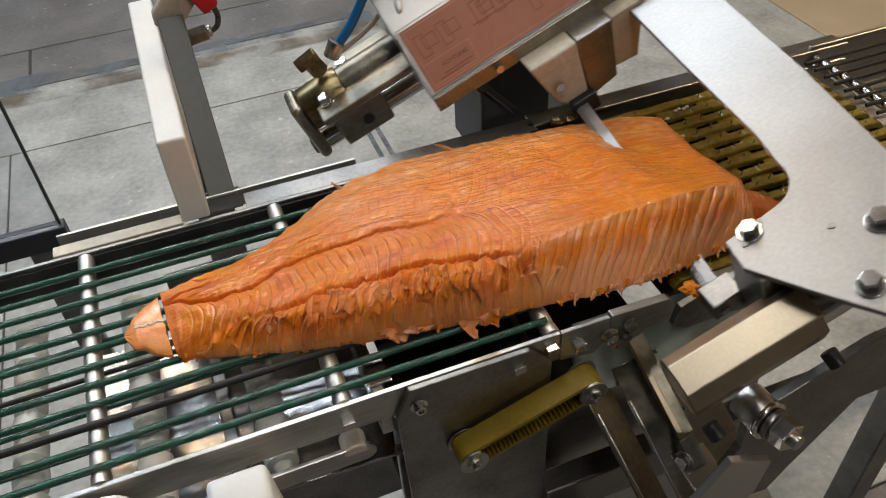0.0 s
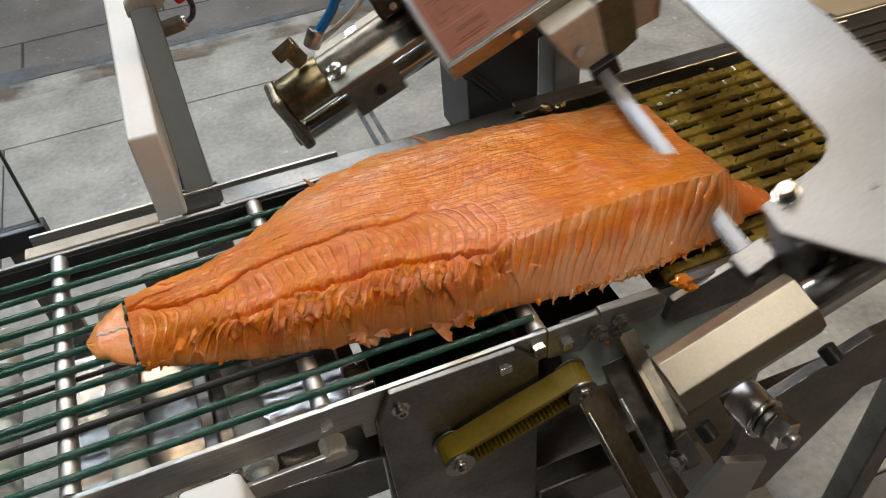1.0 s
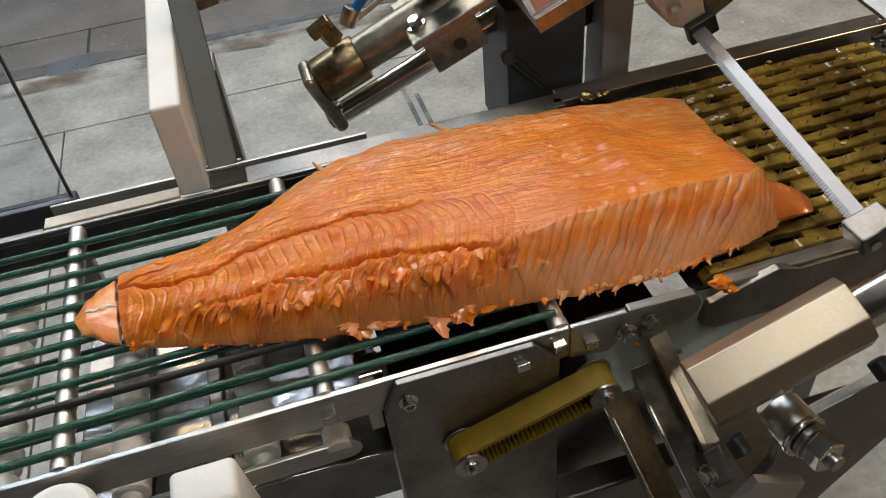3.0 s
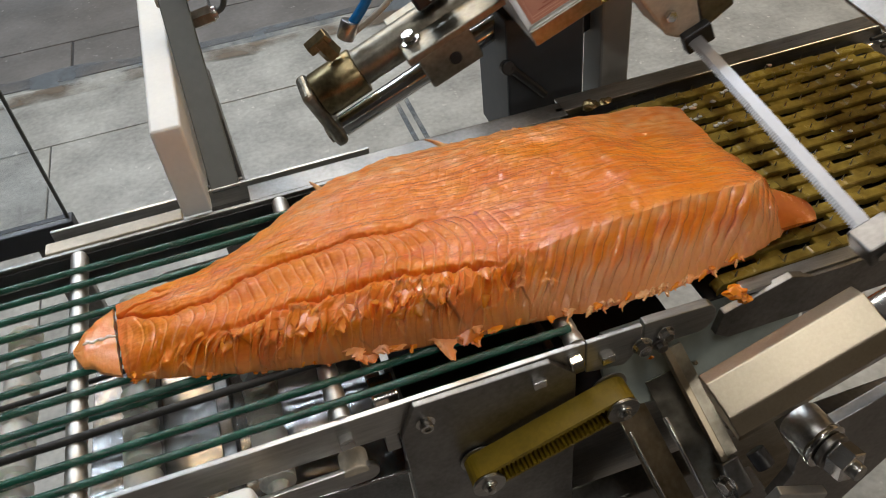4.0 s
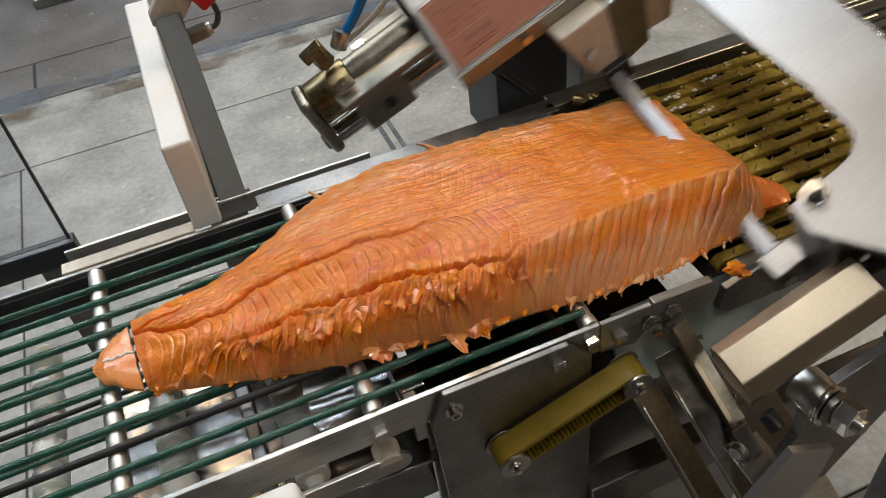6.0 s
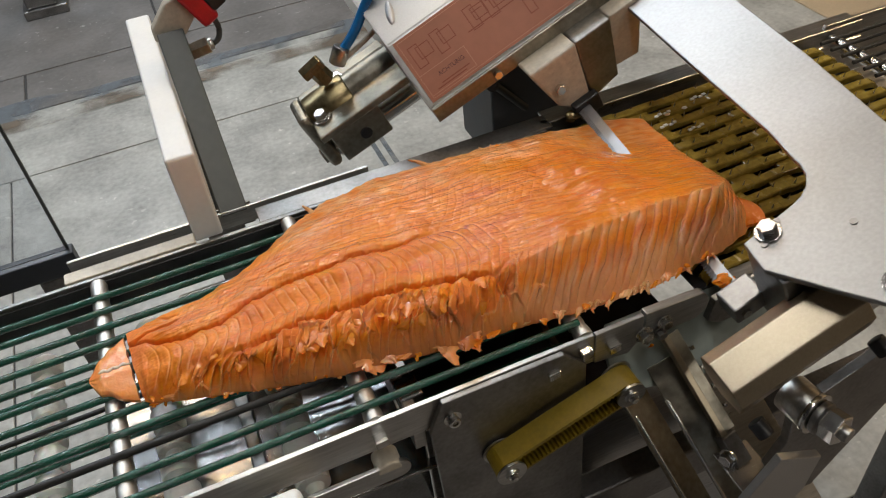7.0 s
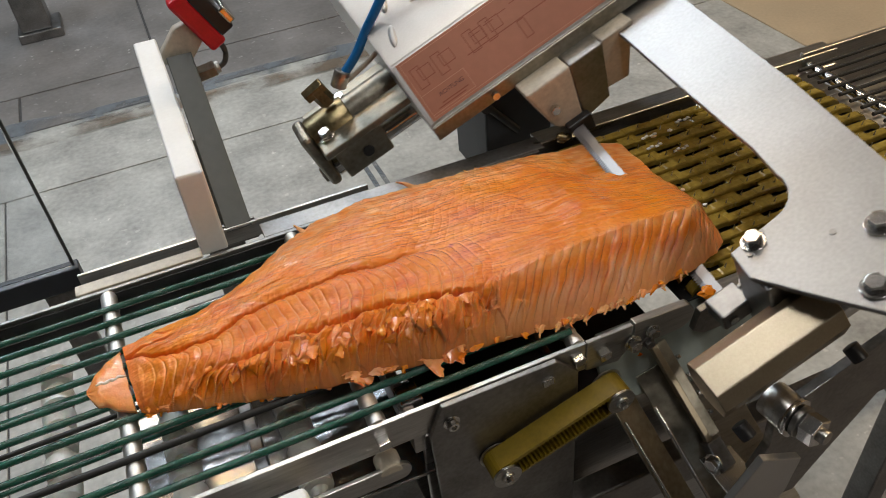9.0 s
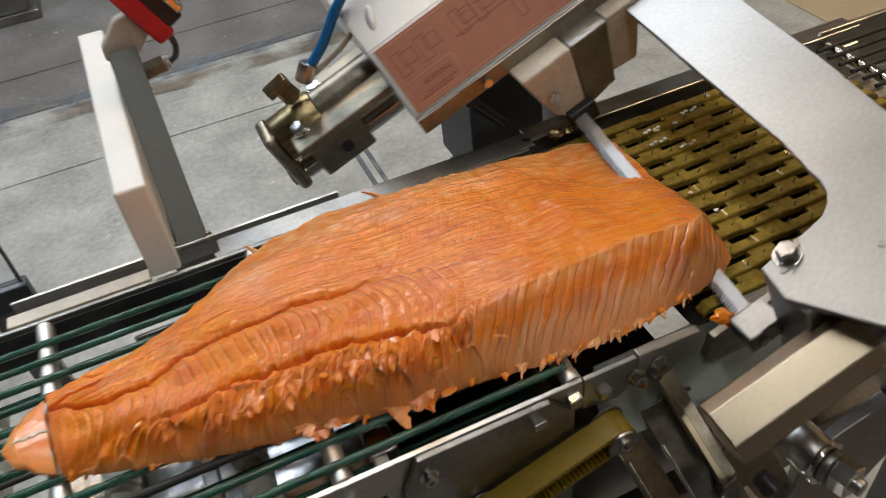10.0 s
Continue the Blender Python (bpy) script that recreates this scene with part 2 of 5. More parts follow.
def tube(p, q, r, r2=None, seg=24, bevel=0.0, bm=None):
    """A cylinder or cone from p to q."""
    p, q = Vector(p), Vector(q)
    b = bmesh.new()
    bmesh.ops.create_cone(b, cap_ends=True, segments=seg, radius1=r, radius2=r if r2 is None else r2, depth=(q - p).length)
    if bevel:
        rims = [e for e in b.edges if abs(e.verts[0].co.z - e.verts[1].co.z) < 1e-6]
        bmesh.ops.bevel(b, geom=rims, offset=bevel, segments=2, affect="EDGES", profile=0.5)
    m = Matrix.Translation((p + q) / 2) @ (q - p).to_track_quat("Z", "Y").to_matrix().to_4x4()
    return merged(b, m, bm)


def lathe(p, q, profile, seg=28, bm=None):
    """A turned body round the line p-q; profile rows of (distance from p, radius)."""
    p, q = Vector(p), Vector(q)
    b = bmesh.new()
    rings = []
    for d, r in profile:
        rings.append([b.verts.new((r * math.cos(2 * math.pi * k / seg), r * math.sin(2 * math.pi * k / seg), d)) for k in range(seg)])
    for a, c in zip(rings, rings[1:]):
        for k in range(seg):
            b.faces.new((a[k], a[(k + 1) % seg], c[(k + 1) % seg], c[k]))
    b.faces.new(rings[0][::-1])
    b.faces.new(rings[-1])
    m = Matrix.Translation(p) @ (q - p).to_track_quat("Z", "Y").to_matrix().to_4x4()
    return merged(b, m, bm)


def plate(outline, thick, m=None, bevel=0.01, bm=None):
    """A plate with the outline (x, y) and its top at z = 0."""
    b = bmesh.new()
    face = b.faces.new([b.verts.new((x, y, -thick)) for x, y in outline])
    out = bmesh.ops.extrude_face_region(b, geom=[face])
    bmesh.ops.translate(b, vec=(0, 0, thick), verts=[v for v in out["geom"] if isinstance(v, bmesh.types.BMVert)])
    bmesh.ops.recalc_face_normals(b, faces=b.faces)
    if bevel:
        bmesh.ops.bevel(b, geom=b.edges[:], offset=bevel, segments=2, affect="EDGES", profile=0.5)
    return merged(b, m, bm)


def arc(cx, cy, r, a0, a1, n=8):
    return [(cx + r * math.cos(radians(a0 + (a1 - a0) * k / n)), cy + r * math.sin(radians(a0 + (a1 - a0) * k / n))) for k in range(n + 1)]


def hose(points, r, mat, name, parent=None, label=""):
    """A round hose through the points, as a mesh."""
    pts = [Vector(p) for p in points]
    line = []
    for k in range(len(pts) - 1):
        a, b, c, d = pts[max(k - 1, 0)], pts[k], pts[k + 1], pts[min(k + 2, len(pts) - 1)]
        for s in range(8):
            t = s / 8
            line.append(0.5 * (2 * b + (c - a) * t + (2 * a - 5 * b + 4 * c - d) * t * t + (3 * b - a - 3 * c + d) * t ** 3))
    line.append(pts[-1])
    bm = bmesh.new()
    rings = []
    for k, p in enumerate(line):
        way = line[min(k + 1, len(line) - 1)] - line[max(k - 1, 0)]
        q = way.to_track_quat("Z", "Y")
        rings.append([bm.verts.new(p + q @ Vector((r * math.cos(2 * math.pi * n / 12), r * math.sin(2 * math.pi * n / 12), 0))) for n in range(12)])
    for a, b in zip(rings, rings[1:]):
        for n in range(12):
            bm.faces.new((a[n], a[(n + 1) % 12], b[(n + 1) % 12], b[n]))
    bm.faces.new(rings[0][::-1])
    bm.faces.new(rings[-1])
    return part(name, bm, mat, parent, label, smooth=True)


def hex_bolt(p, way, size, parent, name="bolt", washer=True, mat=None, label=""):
    """A hexagon head on a washer at p, pointing along way."""
    p, way = Vector(p), Vector(way).normalized()
    bm = bmesh.new()
    if washer:
        tube(p, p + way * size * 0.16, size * 0.78, seg=24, bevel=size * 0.03, bm=bm)
    tube(p + way * size * 0.16, p + way * size * 0.75, size * 0.56, seg=6, bevel=size * 0.06, bm=bm)
    return part(name, bm, mat or STEEL_BRIGHT, parent, label)


def cap_screw(p, way, size, parent, name="screw"):
    """A socket head screw: a knurled cylinder with a hexagon hole."""
    p, way = Vector(p), Vector(way).normalized()
    bm = lathe(p, p + way, [(0, size * 0.75), (size * 0.1, size * 0.75), (size * 0.12, size * 0.5), (size * 0.62, size * 0.5), (size * 0.68, size * 0.45),
                            (size * 0.68, size * 0.27), (size * 0.3, size * 0.25)], 20)
    return part(name, bm, STEEL_BRIGHT, parent, smooth=True)


# ---------------------------------------------------------------- hall
def build_hall():
    floor = tagged(new("floor"), "smooth grey concrete slab floor with dark joints", "floor", kind="structure")
    # unseen front slab is darkened so the steel facing it mirrors shade
    for x0, x1, y0, y1, mat in ((-60, -6.92, 1.05, 21.57, CONCRETE), (-6.87, 21.97, 1.05, 21.57, CONCRETE), (-60, 21.97, -80, 1.0, CONCRETE_DARK), (22.03, 45, -80, 21.57, BEIGE), (-60, 45, 21.63, 26.0, CONCRETE),
                                (-60, -6.35, 26.08, 29.2, CONCRETE_DARK), (-6.25, 45, 26.08, 29.2, CONCRETE_DARK), (-60, -0.75, 29.28, 80, CONCRETE_DARK), (-0.65, 45, 29.28, 80, CONCRETE_DARK)):
        part("slab", box(x0, x1, y0, y1, -2, 0, 0.03), mat, floor)
    part("joint_filler", box(-60, 45, -80, 80, -2.2, -0.06, 0), DARK_GAP, floor)
    for y, width, mat, seed in ((26.0, 0.75, STAIN, 3), (25.0, 0.7, RUST, 8)):
        bm = bmesh.new()
        rows = []
        for k in range(91):
            x = -20 + 60 * k / 90
            w = width * (0.6 + 0.8 * abs(noise.noise((x * 0.25, seed, 1))))
            c = y + 0.35 * noise.noise((x * 0.2, seed, 0)) - 0.02 * x
            rows.append([bm.verts.new((x, c + d, 0.012 + 0.006 * seed)) for d in (-w, -w * 0.3, w * 0.4, w)])
        for a, c in zip(rows, rows[1:]):
            for j in range(3):
                bm.faces.new((a[j], c[j], c[j + 1], a[j + 1]))
        part("stain", bm, mat, floor, "damp streak along the slab joint")
    for x, y0, y1 in ((4.4, 14.2, 19.8), (4.75, 13.6, 19.0)):
        part("tyre_mark", box(x, x + 0.16, y0, y1, 0.004, 0.012, 0), STAIN, floor, "dark tyre mark")
    # unseen walls, toned for what the steel mirrors: dark, and warm in the east
    walls = (("wall_north", (-60, 45, 80, 81, 0, 38)), ("wall_south", (-60, 45, -81, -80, 0, 38)), ("wall_east", (45, 46, -81, 81, 0, 38)), ("wall_west", (-61, -60, -81, 81, 0, 38)))
    for name, b in walls:
        east = name == "wall_east"
        tagged(part(name, box(*b, bevel=0), BEIGE_WALL if east else WALL), "unseen beige hall wall for warm reflections" if east else "unseen dark grey hall wall for dark reflections", "wall", kind="structure")
    tagged(part("ceiling", box(-61, 46, -81, 81, 38, 39, bevel=0), WALL), "plain dark grey hall ceiling", "ceiling", kind="structure")
    for lx, ly, lz, sx, sy, watts, colour in LAMPS:
        lamp = thing("ceiling_lamp", "unseen long flat ceiling lamp with a white diffuser", "lamp", "ceiling lamps of the hall")
        part("housing", box(lx * 10 - sx * 5 - 0.3, lx * 10 + sx * 5 + 0.3, ly * 10 - sy * 5 - 0.2, ly * 10 + sy * 5 + 0.2, 36.3, 38, 0.05), WHITE, lamp)
        part("diffuser", box(lx * 10 - sx * 5, lx * 10 + sx * 5, ly * 10 - sy * 5, ly * 10 + sy * 5, 36.1, 36.3, 0.03), LAMP_GLOW, lamp)


build_hall()
# ---------------------------------------------------------------- conveyor (x runs along the line, y across it)
def build_conveyor():
    conv = thing("belt_conveyor", "stainless steel cord conveyor carrying the salmon fillet", "conveyor")
    rail = bmesh.new()
    box(-9, 2.06, 0.0, 0.05, 9.12, 9.48, 0.008, bm=rail)
    part("front_rail", rail, STEEL, conv)
    # back rail in darker steel, the shade of its inner face painted in
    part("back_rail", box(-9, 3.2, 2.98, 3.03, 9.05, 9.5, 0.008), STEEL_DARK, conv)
    # black strip added to darken the rail's shaded inner side further
    part("rail_shade", box(-9, 3.2, 2.95, 2.978, 9.05, 9.46, 0.008), BLACK, conv, "dark strip for the shaded inner face of the rail")
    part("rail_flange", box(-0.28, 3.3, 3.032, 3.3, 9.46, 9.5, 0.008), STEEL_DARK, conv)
    # golden reflection of the steel strip is put in as cream colour
    part("guide_strip", box(-2.34, -0.98, 3.034, 3.2, 9.44, 9.52, 0.01), CREAM, conv, "guide strip with its golden reflection put in as cream")
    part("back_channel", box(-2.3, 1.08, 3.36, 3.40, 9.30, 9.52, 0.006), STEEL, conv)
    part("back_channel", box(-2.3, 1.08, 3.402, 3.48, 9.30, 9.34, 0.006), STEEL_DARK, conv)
    # end piece of the front rail with its rounded nose
    m = basis((1, 0, 0), (0, 0, 1), (0, -0.02, 0))
    part("rail_lug", plate([(2.06, 9.12), (2.42, 9.06), (2.56, 9.22), (2.56, 9.5), (2.06, 9.5)], 0.05, m), STEEL, conv)
    part("rail_nose", plate([(2.58, 9.16)] + [(2.95, 9.17)] + arc(3.10, 9.34, 0.17, -90, 60, 8) + [(2.58, 9.51)], 0.09, m), STEEL, conv)
    # round steel rollers
    for x in (-4.07, -2.035, 0.0, 2.0):
        prof = [(0, 0.085)]
        for k in range(12):
            y = 0.1 + 0.226 * k
            prof += [(y, 0.085), (y + 0.02, 0.078), (y + 0.05, 0.078), (y + 0.07, 0.085)]
        prof += [(2.92, 0.085)]
        part("roller", lathe((x, 0.05, 9.42), (x, 2.98, 9.42), prof, 28), SATIN, conv, smooth=True)
    # return rollers of milky plastic on a shaft
    for x in (-3.95, -2.85, -1.75, -0.65):
        prof = [(0, 0.06)]
        for k in range(9):
            y = 0.08 + 0.31 * k
            prof += [(y, 0.09), (y + 0.02, 0.155), (y + 0.2, 0.165), (y + 0.22, 0.10), (y + 0.29, 0.09)]
        part("return_roller", lathe((x, 0.08, 8.72), (x, 2.95, 8.72), prof, 24), ROLLER_WHITE, conv, "milky white plastic return roller", smooth=True)
    # endless cords: upper run and return run
    for k in range(12):
        y = 0.185 + 0.226 * k
        sag = 0.012 * math.sin(k * 2.3)
        bm = bmesh.new()
        tube((-9, y, 9.505 + sag), (2.0, y, 9.505 - sag), 0.036, seg=12, bm=bm)
        part("cord", bm, RUBBER if k == 2 else GREEN, conv, "worn black cord" if k == 2 else "", smooth=True)
    for k in range(6):
        y = 0.40 + 0.45 * k
        bm = bmesh.new()
        tube((-9, y - 0.05, 8.90), (2.0, y + 0.06, 8.92), 0.027, seg=10, bm=bm)
        part("return_cord", bm, RUBBER if k == 3 else GREEN, conv, smooth=True)
    # tray and cross members below
    part("drip_tray", box(-2.4, 0.55, 0.25, 2.9, -0.04, 0.0, 0.01, m=Matrix.Translation((0, 1.5, 8.06)) @ Matrix.Rotation(radians(-5), 4, "X") @ Matrix.Rotation(radians(3), 4, "Y") @ Matrix.Translation((0, -1.5, 0))), TRAY, conv, "polished drip tray with warm reflections")
    # dark strips added for the unlit bands between the tray's reflections
    for x in (-1.85, -1.15):
        part("tray_dark_band", box(x, x + 0.14, 0.3, 2.85, 8.12, 8.3, 0.02), STEEL_DARK, conv)
    part("tray_back", box(-1.35, 2.0, 2.86, 2.9, 8.06, 9.0, 0.01), STEEL, conv)
    # black sheet put in so that the space under the fillet looks shaded
    part("shade_plate", box(0.58, 3.28, 0.1, 2.9, 8.6, 8.66, 0.01), BLACK, conv, "black sheet standing in for the shade below the cords")
    part("cross_bar", box(0.3, 0.42, 0.1, 2.9, 8.75, 9.1, 0.01), STEEL, conv)
    part("spacer_block", box(0.28, 0.5, 0.25, 0.5, 9.05, 9.3, 0.02), STEEL_BRIGHT, conv)
    part("side_skirt", box(0.6, 3.1, 2.9, 2.96, 7.5, 9.05, 0.01), STEEL_DARK, conv)
    # legs down to the floor
    for x in (-8.5, 1.0):
        for y in (0.12, 2.7):
            part("leg", box(x, x + 0.4, y, y + 0.3, 0, 8.0 if x > 0 else 9.1, 0.02), STEEL_DARK, conv)
    # swing arm below the front rail, with its rounded end and white stop block
    part("lower_arm", plate([(-6, 8.72), (0.06, 8.79)] + arc(0.08, 8.90, 0.11, -90, 90, 8) + [(-6, 8.94)], 0.05, basis((1, 0, 0), (0, 0, 1), (0, -0.12, 0))), STEEL, conv)
    part("arm_spacer", tube((0.0, 0.08, 8.95), (0.0, -0.12, 8.93), 0.12, seg=28, bevel=0.02), CREAM, conv, "pale plastic spacer")
    stop = box(-1.27, -0.74, -0.60, -0.20, 8.3, 9.42, 0.06, seg=3)
    for v in stop.verts:
        k = (9.2 - v.co.z) * 0.25
        v.co.x += k * (v.co.x + 1.01) * 1.2
        v.co.y += k * (v.co.y + 0.37) * 1.2
    part("stop_block", stop, WHITE, conv, "white plastic stop block", smooth=True)
    part("knob", lathe((-2.04, -0.36, 9.26), (-2.04, -0.36, 10), [(0, 0.2), (0.02, 0.29), (0.18, 0.30), (0.24, 0.26), (0.25, 0.2), (0.22, 0.12)], 40), WHITE, conv, "round white plastic knob", smooth=True)
    part("knob_stem", tube((-2.04, -0.36, 8.8), (-2.04, -0.36, 9.27), 0.08, seg=20), STEEL, conv, smooth=True)
    part("knob_arm", box(-2.14, -1.94, -0.46, -0.1, 8.75, 8.82, 0.01), STEEL, conv)
    # side plate with its screws
    m = basis((1, 0, 0), (0, 0, 1), (0, -0.005, 0))
    part("side_plate", plate([(0.50, 6.2), (1.95, 6.2), (1.95, 9.22), (1.72, 9.47), (0.56, 9.475), (0.42, 9.12)], 0.06, m @ Matrix.Translation((0, 0, 0.06))), STEEL_DARK, conv)
    cap_screw((0.63, -0.066, 9.24), (0, -1, 0), 0.11, conv)
    for x, z in ((-0.005, 9.315), (1.612, 9.277), (1.946, 9.372), (2.224, 9.308)):
        bm = box(x - 0.06, x + 0.06, -0.11, 0.0, z - 0.045, z + 0.045, 0.012)
        bmesh.ops.rotate(bm, cent=(x, 0, z), matrix=Matrix.Rotation(radians(-6), 3, "Y"), verts=bm.verts)
        part("square_bolt", bm, STEEL_BRIGHT, conv)
    hex_bolt((2.558, -0.03, 9.276), (0, -1, 0), 0.12, conv)
    hex_bolt((2.773, -0.03, 9.336), (0, -1, 0), 0.10, conv)
    hex_bolt((2.74, -0.03, 9.20), (0, -1, 0), 0.09, conv, mat=STEEL_DARK)
    return conv


def build_drive():
    """Toothed belt drive on the side plate."""
    drive = thing("toothed_belt_drive", "yellow toothed belt running over two flanged pulleys on the side plate", "belt drive")
    a, b, r = Vector((1.03, 0, 8.50)), Vector((2.25, 0, 8.92)), 0.125
    way = (b - a).normalized()
    up = Vector((-way.z, 0, way.x))
    teeth = bmesh.new()
    line = []
    length = (b - a).length
    n = 60
    for k in range(n):
        line.append((a + way * length * k / n + up * r, up))
    for k in range(12):
        w = math.pi * (k + 0.5) / 12
        d = up * math.cos(w) + way * math.sin(w)
        line.append((b + d * r, d))
    for k in range(n):
        line.append((b - way * length * k / n - up * r, -up))
    for k in range(12):
        w = math.pi * (k + 0.5) / 12
        d = -up * math.cos(w) - way * math.sin(w)
        line.append((a + d * r, d))
    rings = []
    for k, (p, d) in enumerate(line):
        o = 0.028 if k % 2 else 0.0
        rings.append([teeth.verts.new(p + d * q + Vector((0, y, 0))) for q, y in ((-0.01 - o, -0.10), (0.014, -0.10), (0.014, -0.33), (-0.01 - o, -0.335))])
    for k in range(len(rings)):
        p, q = rings[k], rings[(k + 1) % len(rings)]
        for j in range(4):
            teeth.faces.new((p[j], q[j], q[(j + 1) % 4], p[(j + 1) % 4]))
    bmesh.ops.recalc_face_normals(teeth, faces=teeth.faces)
    part("toothed_belt", teeth, YELLOW_BELT, drive, "yellow toothed belt")
    for c in (a, b):
        bm = bmesh.new()
        lathe(c + Vector((0, -0.07, 0)), c + Vector((0, -1, 0)), [(0, 0.05), (0, 0.14), (0.01, 0.165), (0.026, 0.165), (0.026, 0.11), (0.27, 0.11), (0.27, 0.145), (0.295, 0.145), (0.295, 0.07), (0.32, 0.065), (0.32, 0.03)], 32, bm=bm)
        pul = part("pulley", bm, STEEL, drive, smooth=True)
        hex_bolt(c + Vector((0, -0.385, 0)), (0, -1, 0), 0.065, pul, name="pulley_bolt")


def build_front_slide():
    """The near linear guide: a six-sided bearing block on its bracket, with the shaft and the clamped bolt."""
    s, c = math.sin(radians(22.07)), math.cos(radians(22.07))
    sl = thing("linear_bearing", "six-sided stainless steel bearing block on a welded bracket", "bearing")
    o = Vector((2.736, -0.903, 9.385))
    u = Vector((c, 0, s))
    section = [(0.085, 0.28), (-0.187, 0.178), (-0.263, 0.008), (-0.18, -0.23), (0.10, -0.28), (0.25, -0.09), (0.23, 0.20)]
    m = basis((0, 1, 0), (-s, 0, c), o + u * 1.31)
    part("block", plate(section, 1.31, m, 0.012), BLOCK, sl)
    part("shaft", tube(o + u * 1.2, o + u * 5.0, 0.17, seg=32, bevel=0.02), STEEL_BRIGHT, sl, "polished guide shaft", smooth=True)
    # bracket: front plate darkened for shade, side strip in brighter steel for its light
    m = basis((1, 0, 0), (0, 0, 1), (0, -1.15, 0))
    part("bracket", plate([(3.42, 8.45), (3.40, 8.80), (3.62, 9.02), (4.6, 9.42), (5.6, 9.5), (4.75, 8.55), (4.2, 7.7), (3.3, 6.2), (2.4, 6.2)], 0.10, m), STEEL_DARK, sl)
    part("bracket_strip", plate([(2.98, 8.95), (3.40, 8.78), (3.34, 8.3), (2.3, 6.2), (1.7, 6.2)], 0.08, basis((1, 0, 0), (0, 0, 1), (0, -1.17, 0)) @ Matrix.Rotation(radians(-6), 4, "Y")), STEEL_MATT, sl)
    # large bolt with washers
    p, w = Vector((3.50, -1.2, 8.96)), Vector((0.06, -0.3, 0.03)).normalized()
    bolt = part("boss", tube(p + Vector((-0.02, 0.25, 0.0)), p + w * 0.02, 0.18, seg=32, bevel=0.02), STEEL, sl, smooth=True)
    q = p + w * 0.02
    part("washer", tube(q, q + w * 0.05, 0.20, seg=32, bevel=0.01), STEEL_BRIGHT, bolt, smooth=True)
    part("spring_washer", tube(q + w * 0.06, q + w * 0.12, 0.16, seg=32, bevel=0.015), STEEL_DARK, bolt, smooth=True)
    part("nut", tube(q + w * 0.13, q + w * 0.29, 0.15, seg=6, bevel=0.016), STEEL_BRIGHT, bolt)
    part("thread_end", tube(q + w * 0.28, q + w * 0.36, 0.07, seg=20, bevel=0.012), STEEL, bolt, smooth=True)
    for v in (0.12, 1.3):
        part("grub_screw", tube(o + u * v + Vector((0.02, -0.30, -0.22)), o + u * v + Vector((0.06, -0.42, -0.30)), 0.075, seg=20, bevel=0.01), BLACK, sl, smooth=True)
    return sl


def build_stay():
    """The flat stay that sticks out from the rail lug, with its clamp bolt."""
    st = thing("stay_bar", "flat brushed steel stay bar bolted to the rail end", "bar")
    way = Vector((0.20, -0.69, -0.70)).normalized()
    p = Vector((2.80, -0.02, 9.10))
    m = basis(way, (1, 0, 0), p)
    part("bar", box(0.0, 1.10, -0.03, 0.035, -0.04, 0.04, 0.008, m=m), BLOCK, st)
    part("bar_side", box(0.02, 1.10, 0.04, 0.16, -0.03, 0.0, 0.006, m=m), STEEL_OILY, st)
    part("bar_end", box(1.105, 1.42, -0.05, 0.12, -0.10, 0.06, 0.012, m=m), STEEL_DARK, st)
    for k in range(4):
        part("bar_pin", box(0.22 + 0.21 * k, 0.26 + 0.21 * k, 0.165, 0.20, -0.02, 0.03, 0.006, m=m), STEEL_BRIGHT, st)
    hex_bolt(m @ Vector((1.30, -0.05, 0.0)), m.to_3x3() @ Vector((0, -1, 0.3)), 0.12, st)
    guard = [(2.25, 8.95)] + arc(2.62, 8.85, 0.36, 180, 270, 8) + [(3.5, 8.35), (4.2, 8.6), (4.2, 9.3), (2.3, 9.3)]
    part("guard", plate(guard, 0.06, Matrix.Translation((0, 0.14, 9.2)) @ Matrix.Rotation(radians(-22), 4, "X") @ Matrix.Translation((0, 0, -9.2)) @ basis((1, 0, 0), (0, 0, 1))), GUARD, st, "grey-green plastic guard plate")


